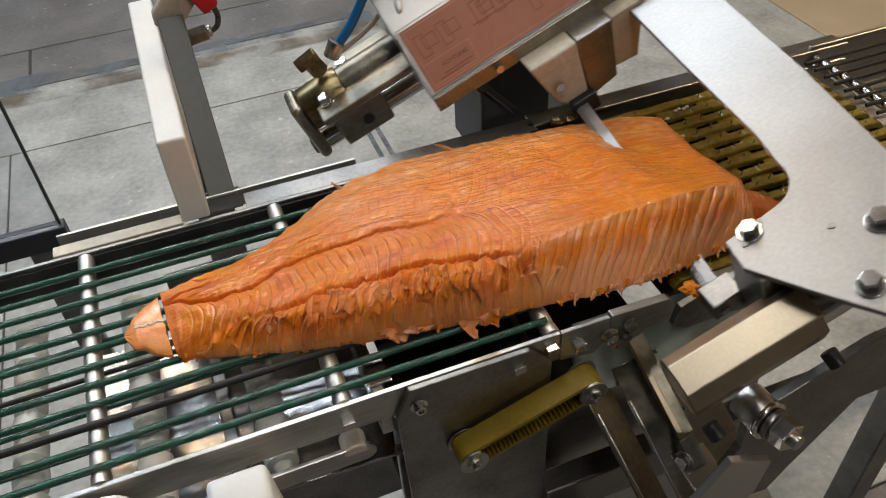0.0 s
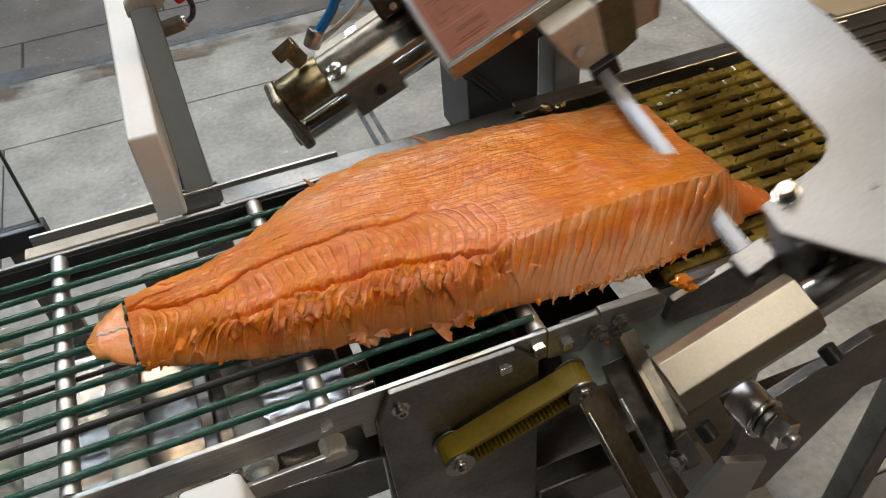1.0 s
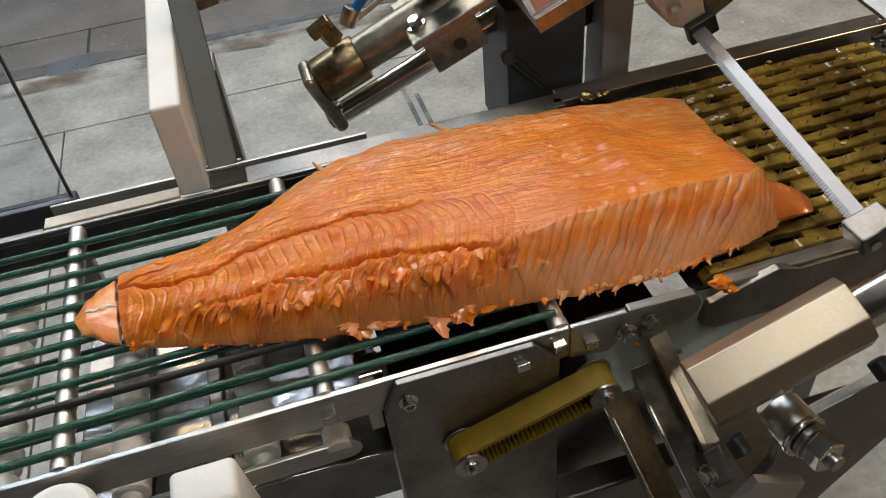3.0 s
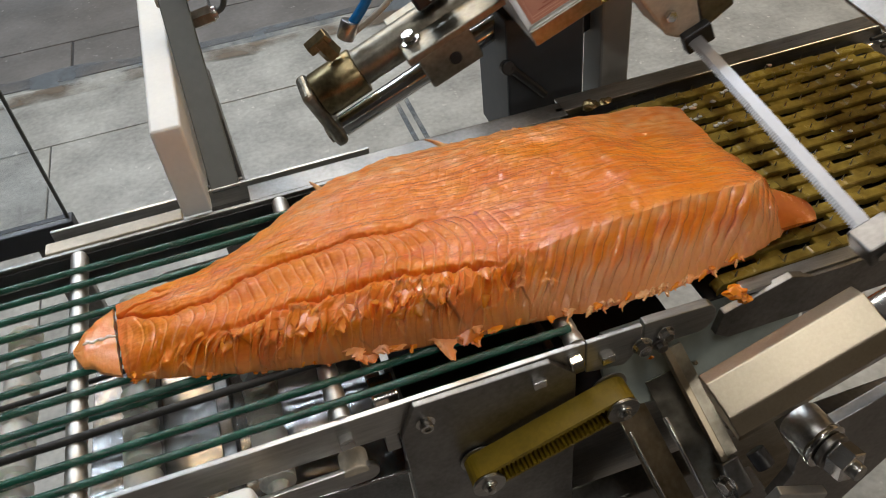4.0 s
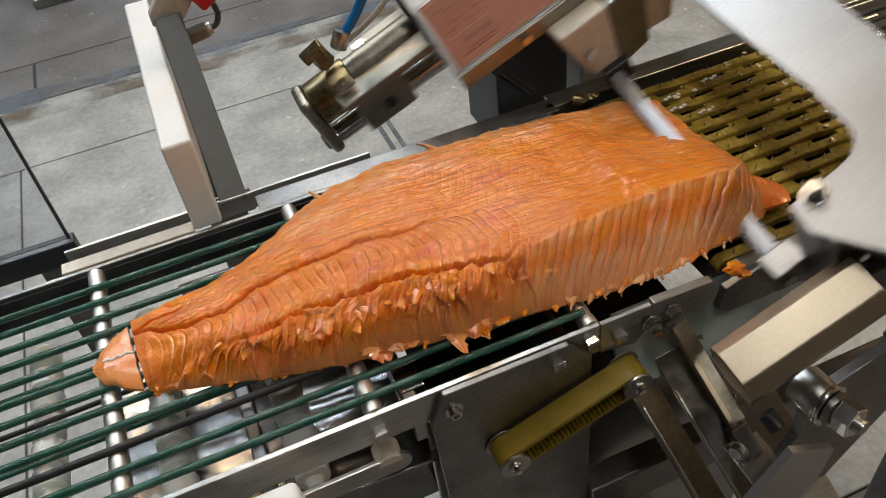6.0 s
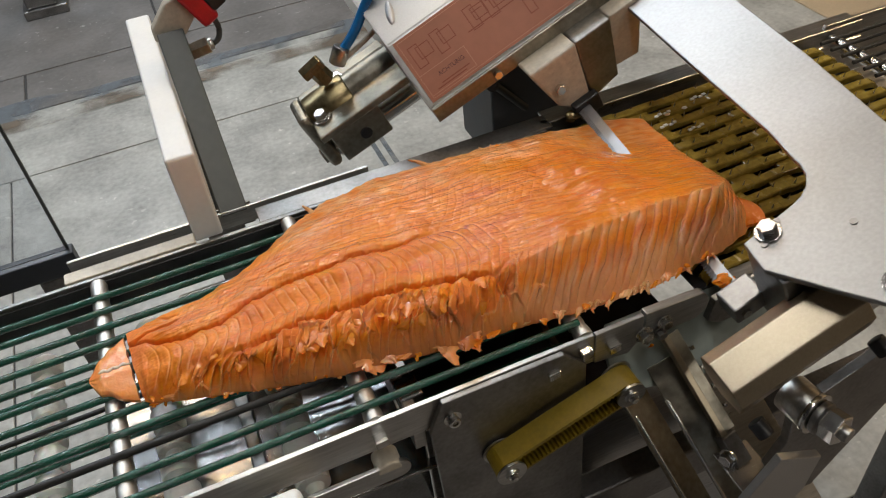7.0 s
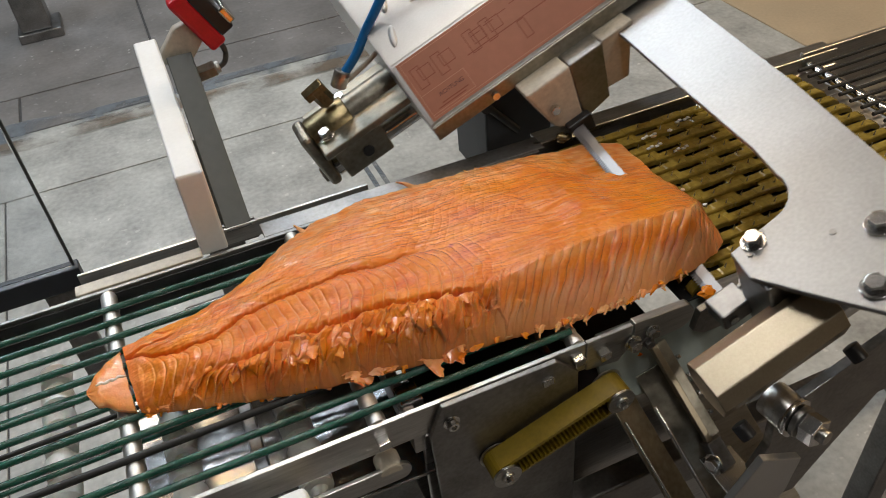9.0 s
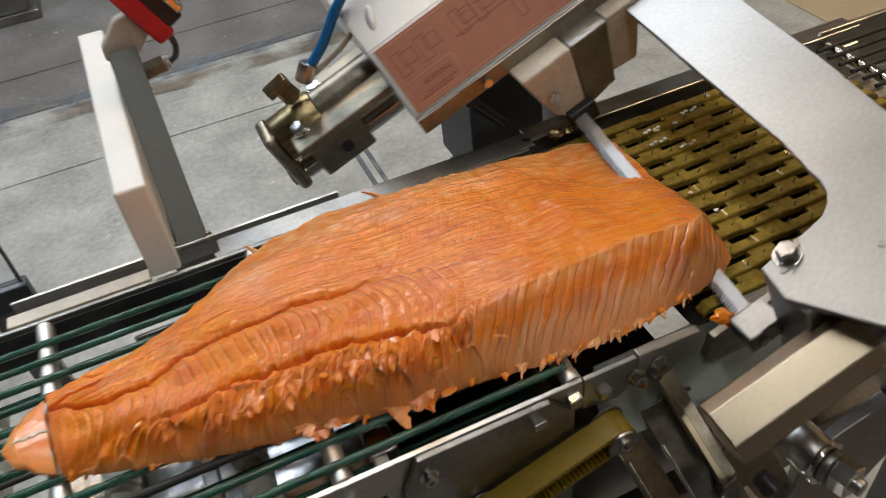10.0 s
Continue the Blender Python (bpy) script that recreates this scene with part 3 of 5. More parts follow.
def build_lower_frame():
    fr = thing("machine_frame", "dark stainless steel machine frame below the conveyor", "frame")
    part("beam", box(2.05, 2.5, -0.9, 3.0, 5.2, 5.7, 0.03), STEEL_DARK, fr)
    part("beam", box(1.95, 8.0, -0.15, 0.15, 6.4, 7.0, 0.03), STEEL_DARK, fr)
    part("panel", box(2.0, 2.08, 0.45, 2.9, 5.7, 8.7, 0.02), STEEL_DARK, fr)
    part("panel", box(-1.3, 2.0, 1.6, 1.68, 5.2, 7.9, 0.02), STEEL_DARK, fr)
    part("pan", box(0.6, 2.6, -0.6, 1.6, 6.0, 6.06, 0.02), STEEL, fr, "shiny catch pan")
    for x, y in ((2.1, -0.8), (2.1, 2.6), (7.5, -0.1), (7.5, 2.6)):
        part("leg", box(x, x + 0.4, y, y + 0.4, 0, 6.4, 0.03), STEEL_DARK, fr)
    part("back_beam", box(2.2, 8.0, 3.05, 3.35, 8.9, 9.3, 0.03), STEEL, fr)
    part("inner_panel", box(0.45, 4.6, 0.36, 0.42, 3.0, 8.58, 0.02), STEEL, fr)
    # folded chute that runs out and down between the drive and the bearing
    way = Vector((0.20, -0.69, -0.70)).normalized()
    # brown sheen and the lit last facet are put into the steel tones
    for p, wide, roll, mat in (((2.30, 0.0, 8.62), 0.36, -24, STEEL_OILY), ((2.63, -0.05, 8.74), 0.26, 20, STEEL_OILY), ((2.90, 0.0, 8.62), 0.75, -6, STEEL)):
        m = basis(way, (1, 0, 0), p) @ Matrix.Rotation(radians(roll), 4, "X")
        part("chute_facet", box(0.0, 2.6, 0.0, wide, -0.02, 0.0, 0.006, m=m), mat, fr, "sloping oily steel chute facet, lit side put in lighter steel")
    # polished plate added to make a bright patch beneath the stay bar
    part("sheen_ledge", box(2.92, 3.30, -1.45, -0.80, 8.10, 8.13, 0.01), STEEL_BRIGHT, fr, "small polished plate added for the bright patch under the stay bar")
    # bright rods stand in for the lit edges of the folds
    for p, r in (((2.32, -0.03, 8.66), 0.016), ((2.63, -0.07, 8.77), 0.022)):
        p = Vector(p)
        part("lit_fold", tube(p + way * 0.35, p + way * 2.6, r, seg=12), STEEL_BRIGHT, fr, smooth=True)
    part("bottom_pan", box(0.45, 3.2, -0.9, 0.36, 5.0, 5.06, 0.02), STEEL_DARK, fr)
    # slicing bed: side cheeks of the spiked belts
    m = basis((1, 0, 0), (0, 0, 1), (0, -0.02, 0))
    part("bed_cheek", plate([(3.3, 9.05), (3.45, 8.95), (8.0, 8.95), (8.0, 9.42), (4.2, 9.42), (3.98, 9.5), (3.35, 9.3)], 0.08, m), STEEL_DARK, fr)
    part("bed_strip", box(3.55, 7.4, 0.02, 0.16, 9.40, 9.45, 0.01), STEEL, fr)
    part("back_cheek", box(3.2, 8.0, 3.12, 3.2, 9.0, 9.5, 0.01), STEEL, fr)
    part("back_ledge", box(3.3, 8.0, 3.2, 3.42, 9.44, 9.48, 0.01), STEEL, fr)
    return fr


def build_spiked_belts():
    """Thirteen narrow olive belts with steel spikes, on a bed blackened for the slots' shade."""
    bed = thing("spiked_belt_bed", "wet olive yellow spiked belts of the slicing bed", "conveyor belt")
    rng = random.Random(4)
    # black plate puts the shade of the slots between the belts into colour
    part("slot_shade_plate", box(3.3, 7.2, 0.17, 3.1, 9.26, 9.30, 0.01), BLACK, bed)
    pitch = 0.222
    first = part("spike", tube((0, 0, 0), (0.01, 0, 0.06), 0.011, 0.003, seg=6), STEEL, bed)
    spike = first.data
    bpy.data.objects.remove(first)
    for k in range(13):
        y = 0.19 + pitch * k
        bm = bmesh.new()
        prof = [(3.40, 9.36), (3.46, 9.43)]
        for q in range(12):
            prof += [(3.5 + 0.29 * q, 9.432 + 0.012 * ((q + k) % 2)), (3.77 + 0.29 * q, 9.436 + 0.012 * ((q + k) % 2))]
        prof += [(7.04 + 0.16 * math.sin(w), 9.28 + 0.16 * math.cos(w)) for w in (0.2, 0.6, 1.0, 1.5, 2.0, 2.6, 3.14)]
        prev = None
        for x, z in prof:
            row = [bm.verts.new((x, y + w, z + d)) for w, d in ((0.0, -0.012), (0.012, 0.0), (0.106, 0.0), (0.118, -0.012), (0.118, -0.08), (0.0, -0.08))]
            if prev:
                for c in range(6):
                    bm.faces.new((prev[c], row[c], row[(c + 1) % 6], prev[(c + 1) % 6]))
            prev = row
        bmesh.ops.recalc_face_normals(bm, faces=bm.faces)
        # cross ties between this belt and the next
        off = 0.0 if k % 2 else 0.28
        for j in range(6):
            x = 3.62 + off + 0.6 * j
            if k < 12 and x < 6.9:
                box(x, x + 0.25 + 0.06 * rng.random(), y + 0.105, y + pitch + 0.015, 9.32, 9.392, 0.008, bm=bm, seg=1)
        belt = part("belt", bm, YELLOW, bed)
        for j in range(15):
            x = 3.6 + 0.235 * j + rng.uniform(-0.02, 0.02)
            sp = new("spike", spike)
            sp.location = (x * DM, (y + 0.04 + 0.05 * (j % 2)) * DM, 0.9435)
            sp.parent = belt
    # scraps of flesh and foam left on the belts
    for j in range(14):
        x, y = rng.uniform(4.2, 6.8), rng.uniform(0.4, 3.0)
        bm = bmesh.new()
        bmesh.ops.create_icosphere(bm, subdivisions=1, radius=1)
        for v in bm.verts:
            v.co = Vector((v.co.x * rng.uniform(0.02, 0.05), v.co.y * rng.uniform(0.015, 0.035), v.co.z * 0.014)) + Vector((x, y, 9.452))
        part("scrap", bm, FAT if j % 3 else WHITE, bed, smooth=True)
    # white wavy marks on the steel behind
    for (x, y) in ((4.45, 2.62), (4.38, 2.40), (5.02, 2.72), (4.62, 2.2)):
        bm = bmesh.new()
        for j in range(4):
            box(x + 0.06 * j, x + 0.06 * j + 0.05, y + (0.02 if j % 2 else 0), y + 0.035 + (0.02 if j % 2 else 0), 9.44, 9.462, 0.006, bm=bm, seg=1)
        part("chain_link", bm, WHITE, bed, "white plastic link seen between the belts")
    return bed


def build_scraps():
    """Pieces of flesh caught on the machine."""
    rng = random.Random(21)
    for x, y, z, r, mat, label in ((3.44, 0.02, 9.50, 0.085, FLESH_FLAKE, "orange scrap of salmon caught on the rail end"), (3.50, -0.05, 9.46, 0.055, FLESH_FLAKE, "orange scrap of salmon caught on the rail end"),
                                   (3.55, 3.02, 9.56, 0.10, BRASS, "brown scrap of skin in the corner of the bed"), (3.72, 2.98, 9.58, 0.07, BRASS, "brown scrap of skin in the corner of the bed"),
                                   (2.72, 0.07, 8.95, 0.05, FLESH_FLAKE, "small orange scrap stuck on the guard plate")):
        bm = bmesh.new()
        bmesh.ops.create_icosphere(bm, subdivisions=3, radius=1)
        s = rng.uniform(0, 50)
        for v in bm.verts:
            k = 1 + 0.55 * noise.noise(v.co * 1.4 + Vector((s, 0, 0))) + 0.3 * noise.noise(v.co * 3.1 + Vector((s, 3, 0)))
            v.co = Vector((x + v.co.x * r * k, y + v.co.y * r * 0.8 * k, z + v.co.z * r * 0.45 * k))
        tagged(part("fish_scrap", bm, mat, smooth=True), label, "fish scrap", "scraps on the machine")


def build_infeed():
    """Black cords beyond the spiked belts."""
    inf = thing("infeed_conveyor", "infeed conveyor of thin black cords over a steel roller", "conveyor")
    part("roller", tube((7.5, 0.1, 9.36), (7.5, 3.1, 9.36), 0.09, seg=24), STEEL_BRIGHT, inf, smooth=True)
    part("far_roller", tube((9.8, -0.2, 9.42), (9.8, 3.1, 9.42), 0.12, seg=24), STEEL_DARK, inf, smooth=True)
    for k in range(16):
        y = 0.2 + 0.185 * k
        part("cord", tube((7.2, y, 9.44), (14, y, 9.46), 0.026, seg=10), RUBBER, inf, smooth=True)
    part("deck", box(7.25, 14, 0.1, 3.1, 8.7, 8.74, 0.01), STEEL_MATT, inf)
    part("side", box(7.4, 14, 3.14, 3.2, 8.7, 9.56, 0.01), STEEL, inf)
    part("side", box(8.05, 14, -0.06, 0.0, 8.7, 9.5, 0.01), STEEL, inf)
    for y in (0.1, 2.8):
        part("leg", box(12, 12.4, y, y + 0.3, 0, 8.7, 0.03), STEEL_DARK, inf)


build_conveyor()
build_drive()
build_front_slide()
build_stay()
build_lower_frame()
build_spiked_belts()
build_infeed()
build_scraps()


# ---------------------------------------------------------------- things beside the line
def grow(owner, factor, centre):
    """Scales the meshes of a thing about a point."""
    c = Vector(centre) * DM
    m = Matrix.Translation(c) @ Matrix.Scale(factor, 4) @ Matrix.Translation(-c)
    for ob in owner.children_recursive:
        ob.data.transform(m)


def build_back_post():
    g = thing("guard_post", "white plastic plate on a dark steel post behind the rail", "post")
    part("white_plate", box(-0.985, -0.68, 3.17, 6.75, 9.40, 10.48, 0.03, seg=3), WHITE, g, "thick white polyethylene plate")
    part("steel_post", box(0.0, 2.25, -0.15, 0.15, -0.12, 0.0, 0.012, m=basis((0, 0.777, 0.63), (1, 0, 0), (-0.50, 3.42, 9.40))), POST, g, "dark grey sloping steel post")
    part("foot", box(-0.95, -0.3, 3.46, 3.5, 9.2, 9.5, 0.01), STEEL_DARK, g)
    part("carrier", box(-0.95, -0.4, 5.5, 6.0, 0, 9.53, 0.03), STEEL_DARK, g)
    sw = thing("safety_switch", "red and black safety switch with a short cable", "switch")
    m = basis((0.23, 0.0, -0.42), (0, 1, 0), (-0.30, 3.34, 11.98))
    part("body", box(-0.22, 0.26, -0.10, 0.18, 0.08, 0.24, 0.03, m=m), BLACK, sw, "black switch housing")
    part("actuator", box(-0.30, 0.32, -0.10, 0.10, -0.09, 0.09, 0.04, m=m, seg=3), RED, sw, "red plastic actuator")
    part("bezel", box(0.02, 0.20, -0.14, 0.14, 0.22, 0.30, 0.02, m=m), STEEL_BRIGHT, sw)
    part("mount", plate([(-0.70, 11.60), (-0.41, 11.60), (-0.24, 11.80), (-0.34, 11.98), (-0.52, 11.93), (-0.70, 11.72)], 0.12, basis((1, 0, 0), (0, 0, 1), (0, 3.34, 0)) @ Matrix.Translation((0, 0, -0.02)), 0.02), CREAM, sw)
    part("gland", tube((-0.44, 3.36, 11.42), (-0.24, 3.34, 11.46), 0.085, seg=6, bevel=0.012), STEEL_OILY, sw)
    part("gland_nut", tube((-0.26, 3.34, 11.455), (-0.20, 3.34, 11.465), 0.06, seg=16, bevel=0.01), STEEL, sw, smooth=True)
    hose([(-0.21, 3.34, 11.46), (-0.14, 3.34, 11.50), (-0.11, 3.34, 11.60), (-0.14, 3.34, 11.72), (-0.20, 3.34, 11.78)], 0.028, POST, "cable", sw)
    grow(sw, 1.235, (-0.75, -4.29, 15.08))


def build_side_table():
    t = thing("clear_screen", "clear upright plastic screen on a dark base rail", "screen")
    sheet = part("sheet", box(-14, -2.70, 5.38, 5.42, 8.25, 16, 0.01), CLEAR, t, "clear polycarbonate sheet")
    sheet.visible_shadow = False
    part("edge_trim", box(-2.695, -2.66, 5.375, 5.425, 8.25, 16, 0.006), POST, t, "thin dark edge strip")
    part("base_rail", box(-14, -2.62, 5.30, 5.52, 7.90, 8.245, 0.02), DARK_PAINT, t)
    for x in (-13.5, -3.2):
        part("leg", box(x, x + 0.4, 5.32, 5.5, 0, 7.9, 0.03), STEEL_DARK, t)
    k = thing("steel_stand", "foot of a dark steel stand on the floor", "stand")
    part("upright", box(-5.9, -4.6, 34.6, 36.2, 0.42, 16, 0.08), STEEL_DARK, k)
    part("foot", box(-6.1, -4.2, 34.4, 36.4, 0, 0.42, 0.06), STEEL_DARK, k)


def build_cylinder():
    """The fixed pneumatic slide on which the head runs."""
    s, c = math.sin(radians(22.07)), math.cos(radians(22.07))
    u, n = Vector((c, 0, s)), Vector((-s, 0, c))
    g = thing("pneumatic_cylinder", "oil-stained pneumatic cylinder with a guide rod and end plate", "cylinder")
    o = Vector((0.93, 5.12, 9.10))
    m = basis(u, (0, 1, 0), o)
    part("end_plate", box(-0.17, 0.0, -0.28, 0.28, -0.52, 0.40, 0.07, m=m, seg=3), STEEL_OILY, g)
    part("cap", tube(o + n * 0.14 + u * 0.0, o + n * 0.14 + u * 0.62, 0.30, seg=36, bevel=0.03), BRASS, g, "stained brass cylinder cap", smooth=True)
    part("barrel", tube(o + n * 0.16 + u * 0.62, o + n * 0.16 + u * 3.6, 0.24, seg=36), STEEL_OILY, g, smooth=True)
    part("guide_rod", tube(o - n * 0.42 + u * 0.0, o - n * 0.42 + u * 3.6, 0.15, seg=32), STEEL_BRIGHT, g, "polished guide rod", smooth=True)
    part("rod_nut", tube(o - n * 0.42 - u * 0.22, o - n * 0.42 - u * 0.1, 0.13, seg=6, bevel=0.02), STEEL_OILY, g)
    f = o + n * 0.50 + u * 0.46
    fit_ = part("elbow", tube(f, f + n * 0.30 - u * 0.05, 0.12, seg=6, bevel=0.015), BRASS, g, "brass hose elbow")
    part("elbow_nut", tube(f + n * 0.24 - u * 0.22, f + n * 0.28 + u * 0.08, 0.105, seg=6, bevel=0.02), BRASS, fit_)
    part("collar", tube(f + n * 0.1 + u * 0.22, f + n * 0.26 + u * 0.40, 0.11, seg=20, bevel=0.02), STEEL, fit_, smooth=True)
    q = f + n * 0.2 + u * 0.36
    hose([q, q + u * 0.3 + n * 0.14, q + u * 0.7 + n * 0.42, q + u * 1.3 + n * 0.72, q + u * 2.4 + n * 0.80], 0.062, BLUE, "blue_hose", g, "blue air hose")
    hose([q - n * 0.1, q + u * 0.5 - n * 0.02, q + u * 1.1 + n * 0.22, q + u * 2.0 + n * 0.6], 0.035, CREAM, "sensor_cable", g, "pale sensor cable")
    part("sensor", box(1.60, 2.02, -0.28, 0.10, 0.48, 0.80, 0.04, m=m), BLACK, g, "black sensor block on the barrel")
    hex_bolt(m @ Vector((1.80, -0.28, 0.62)), (0, -1, 0.2), 0.10, g, name="sensor_screw", washer=False)
    grow(g, 0.95, (-0.75, -4.29, 15.08))
    # the bracket that carries it, on the back of the frame
    b = thing("slide_bracket", "dark steel bracket with a clamp lever behind the rail", "bracket")
    part("upright", box(3.0, 4.0, 4.1, 4.5, 8.6, 10.2, 0.03), DARK_PAINT, b)
    part("upright_back", box(3.05, 3.75, 4.52, 5.3, 8.2, 10.1, 0.03), DARK_PAINT, b)
    part("arm", box(2.2, 4.0, -0.5, 0.6, -0.9, -0.62, 0.03, m=m), DARK_PAINT, b)
    part("lever", tube((3.0, 4.02, 9.65), (3.44, 4.02, 9.16), 0.05, seg=12), BLACK, b, "black clamp lever")
    part("lever_hub", tube((2.98, 4.1, 9.62), (2.98, 3.98, 9.66), 0.09, seg=16, bevel=0.02), BLACK, b)
    part("leg", box(3.0, 3.4, 4.6, 5.0, 0, 8.2, 0.03), STEEL_DARK, b)
    p = thing("frame_post", "upright steel post behind the slicing bed", "post")
    part("post", box(4.33, 4.74, 4.3, 4.8, 0, 10.4, 0.03), GREY_PAINT, p)


# ---------------------------------------------------------------- slicing head (local x along its slide, y across, z off the slide)
HEAD_AT = Vector((3.552, -0.307, 10.32))
SLOPE = 22.07


def build_head():
    h = thing("slicing_head", "stainless steel slicing head with a serrated blade and warning label", "slicer")
    out = [(1.78, 3.8), (1.54, 1.33), (1.34, -0.1), (1.22, -1.5), (0.5, -1.6), (0.22, -1.13), (0.01, -0.76), (-0.26, -0.25), (-0.21, 0.07)]
    out += [(0.30, 0.11)] + [(0.30 + 0.34 * math.sin(w), 0.45 - 0.34 * math.cos(w)) for w in (0.35, 0.7, 1.05, 1.4, 1.65)]
    out += [(0.71, 0.9), (0.80, 2.2), (0.905, 3.5), (0.96, 3.80), (1.05, 3.95), (1.2, 4.02), (1.7, 4.02)]
    arm = part("arm_plate", plate(out, 0.06, bevel=0.012), ARM_STEEL, h, "satin steel arm plate")
    for x, y, s in ((0.0, 0.02, 0.16), (0.81, -0.55, 0.17), (0.36, -0.98, 0.17)):
        hex_bolt((x, y, 0.0), (0, 0, 1), s * 0.9, arm)
    # small holes put in as dark discs, their shade in the colour
    for x, y in ((0.12, 0.06), (-0.10, -0.06), (0.52, -0.35)):
        part("hole_disc", tube((x, y, -0.01), (x, y, 0.012), 0.03, seg=16), STEEL_DARK, arm)
    part("near_bracket", box(-0.22, 0.05, -0.42, 0.04, -0.98, -0.062, 0.02), STEEL_DARK, h)
    part("near_bracket", box(0.05, 1.0, -0.5, -0.1, -0.5, -0.062, 0.03), STEEL_DARK, h)
    hold = part("near_holder", box(-0.52, -0.18, -0.04, 0.24, -0.88, -0.66, 0.02), STEEL_DARK, h, "dark steel blade clamp")
    part("clamp_screw", tube((-0.42, -0.04, -0.77), (-0.42, -0.07, -0.77), 0.05, seg=6), STEEL_BRIGHT, hold)
    # serrated blade
    a, b = Vector((-0.37, 0.15, -0.74)), Vector((-0.02, 3.82, -0.70))
    bm = bmesh.new()
    n = 110
    side = Vector((1, -0.095, 0.0)).normalized()
    rows = []
    for k in range(2 * n + 1):
        p = a + (b - a) * k / (2 * n)
        e = -0.095 if k % 2 else -0.075
        rows.append([bm.verts.new(p + side * x + Vector((0, 0, z))) for x, z in ((e, 0), (-0.03, 0.016), (0.075, 0.016), (0.075, -0.016), (-0.03, -0.016))])
    for p, q in zip(rows, rows[1:]):
        for j in range(5):
            bm.faces.new((p[j], q[j], q[(j + 1) % 5], p[(j + 1) % 5]))
    bm.faces.new(rows[0])
    bm.faces.new(rows[-1][::-1])
    bmesh.ops.recalc_face_normals(bm, faces=bm.faces)
    part("blade", bm, BLADE, h, "long serrated steel blade")
    far = part("far_holder", plate([(-0.46, 0.08), (-0.30, -0.56), (-0.08, -0.78), (0.10, -0.66), (0.17, 0.08)], 0.55, basis((1, 0, 0), (0, 0, 1), (0, 3.42, 0)), 0.03), CREAM, h, "cream plastic blade holder")
    hex_bolt((-0.22, 3.42, -0.3), (0, -1, 0), 0.12, far, washer=False)
    # slot drawn as a black block, the shade inside it being colour
    part("blade_slot", box(-0.18, 0.16, 3.30, 3.425, -0.86, -0.62, 0.02), BLACK, far)
    part("side_cover", plate([(0.18, 0.06), (0.11, -0.80), (0.52, -0.72), (0.66, 0.06)], 0.6, basis((1, 0, 0), (0, 0, 1), (0, 3.46, 0)), 0.02), STEEL_DARK, h)
    part("side_lining", plate([(0.67, 0.05), (0.53, -0.62), (0.86, -0.66), (1.12, 0.05)], 0.6, basis((1, 0, 0), (0, 0, 1), (0, 3.5, 0)), 0.02), CREAM, h)
    # motor housing with the slanted label face
    o = Vector((-1.57, 3.78, 0.065))
    m = basis((0, 1, 0), (0, 0, 1), o)
    prof = [(0, 0), (0.0, 0.19), (0.59, 0.82), (2.48, 1.62), (3.4, 1.62), (3.4, 0)]
    b2 = bmesh.new()
    face = b2.faces.new([b2.verts.new((0, y, z)) for y, z in prof])
    ex = bmesh.ops.extrude_face_region(b2, geom=[face])
    bmesh.ops.translate(b2, vec=(3.6, 0, 0), verts=[v for v in ex["geom"] if isinstance(v, bmesh.types.BMVert)])
    bmesh.ops.recalc_face_normals(b2, faces=b2.faces)
    bmesh.ops.bevel(b2, geom=b2.edges[:], offset=0.02, segments=2, affect="EDGES")
    bmesh.ops.translate(b2, vec=o, verts=b2.verts)
    house = part("housing", b2, STEEL_MATT, h, "sheet steel motor housing")
    # brown reflection on the flange is put into its steel colour
    part("flange", box(o.x, o.x + 3.5, o.y - 0.05, o.y - 0.003, o.z - 0.02, o.z + 0.18, 0.012), STEEL_OILY, house)
    hex_bolt((o.x + 0.85, o.y - 0.05, o.z + 0.09), (0, -1, 0), 0.1, house, name="flange_screw", washer=False)
    face = basis((1, 0, 0), (0, 0.59, 0.63), (o.x, o.y, o.z + 0.19))
    lab = part("label", box(0.06, 2.7, 0.03, 0.84, 0.002, 0.012, 0.003, m=face), LABEL, house, "copper pink printed warning label")
    label_print(lab, face)
    # pressed vents in the cover
    top = basis((1, 0, 0), (0, 1.89, 0.80), (o.x, o.y + 0.59, o.z + 0.82))
    for k in range(3):
        b3 = bmesh.new()
        bmesh.ops.create_uvsphere(b3, u_segments=16, v_segments=8, radius=1)
        bmesh.ops.scale(b3, vec=(0.05, 0.17, 0.025), verts=b3.verts)
        bmesh.ops.rotate(b3, cent=(0, 0, 0), matrix=Matrix.Rotation(radians(-20), 3, "Z"), verts=b3.verts)
        part("vent", merged(b3, top @ Matrix.Translation((0.26 + 0.16 * (k % 2), 0.35 + 0.5 * k, 0.004))), STEEL_MATT, house, smooth=True)
    # slide plate that rides on the cylinder
    sp = part("slide_plate", box(-2.84, -1.2, 4.36, 5.45, 0.30, 0.40, 0.02), STEEL_OILY, h, "oil-stained slide plate")
    for x, y in ((-2.28, 5.16), (-2.68, 4.68)):
        hex_bolt((x, y, 0.40), (0, 0, 1), 0.15, sp)
    for x, y in ((-2.62, 5.2), (-2.2, 4.75)):
        part("slide_pin", tube((x, y, 0.395), (x, y, 0.412), 0.035, seg=16), STEEL_BRIGHT, sp, smooth=True)
    part("slide_block", box(-2.74, -2.05, 4.42, 4.62, -0.16, 0.298, 0.03), STEEL_OILY, h)
    # black disc stands in for the shaded bore
    part("slide_hole", tube((-2.35, 4.425, 0.05), (-2.35, 4.40, 0.05), 0.075, seg=20), BLACK, sp)
    return h


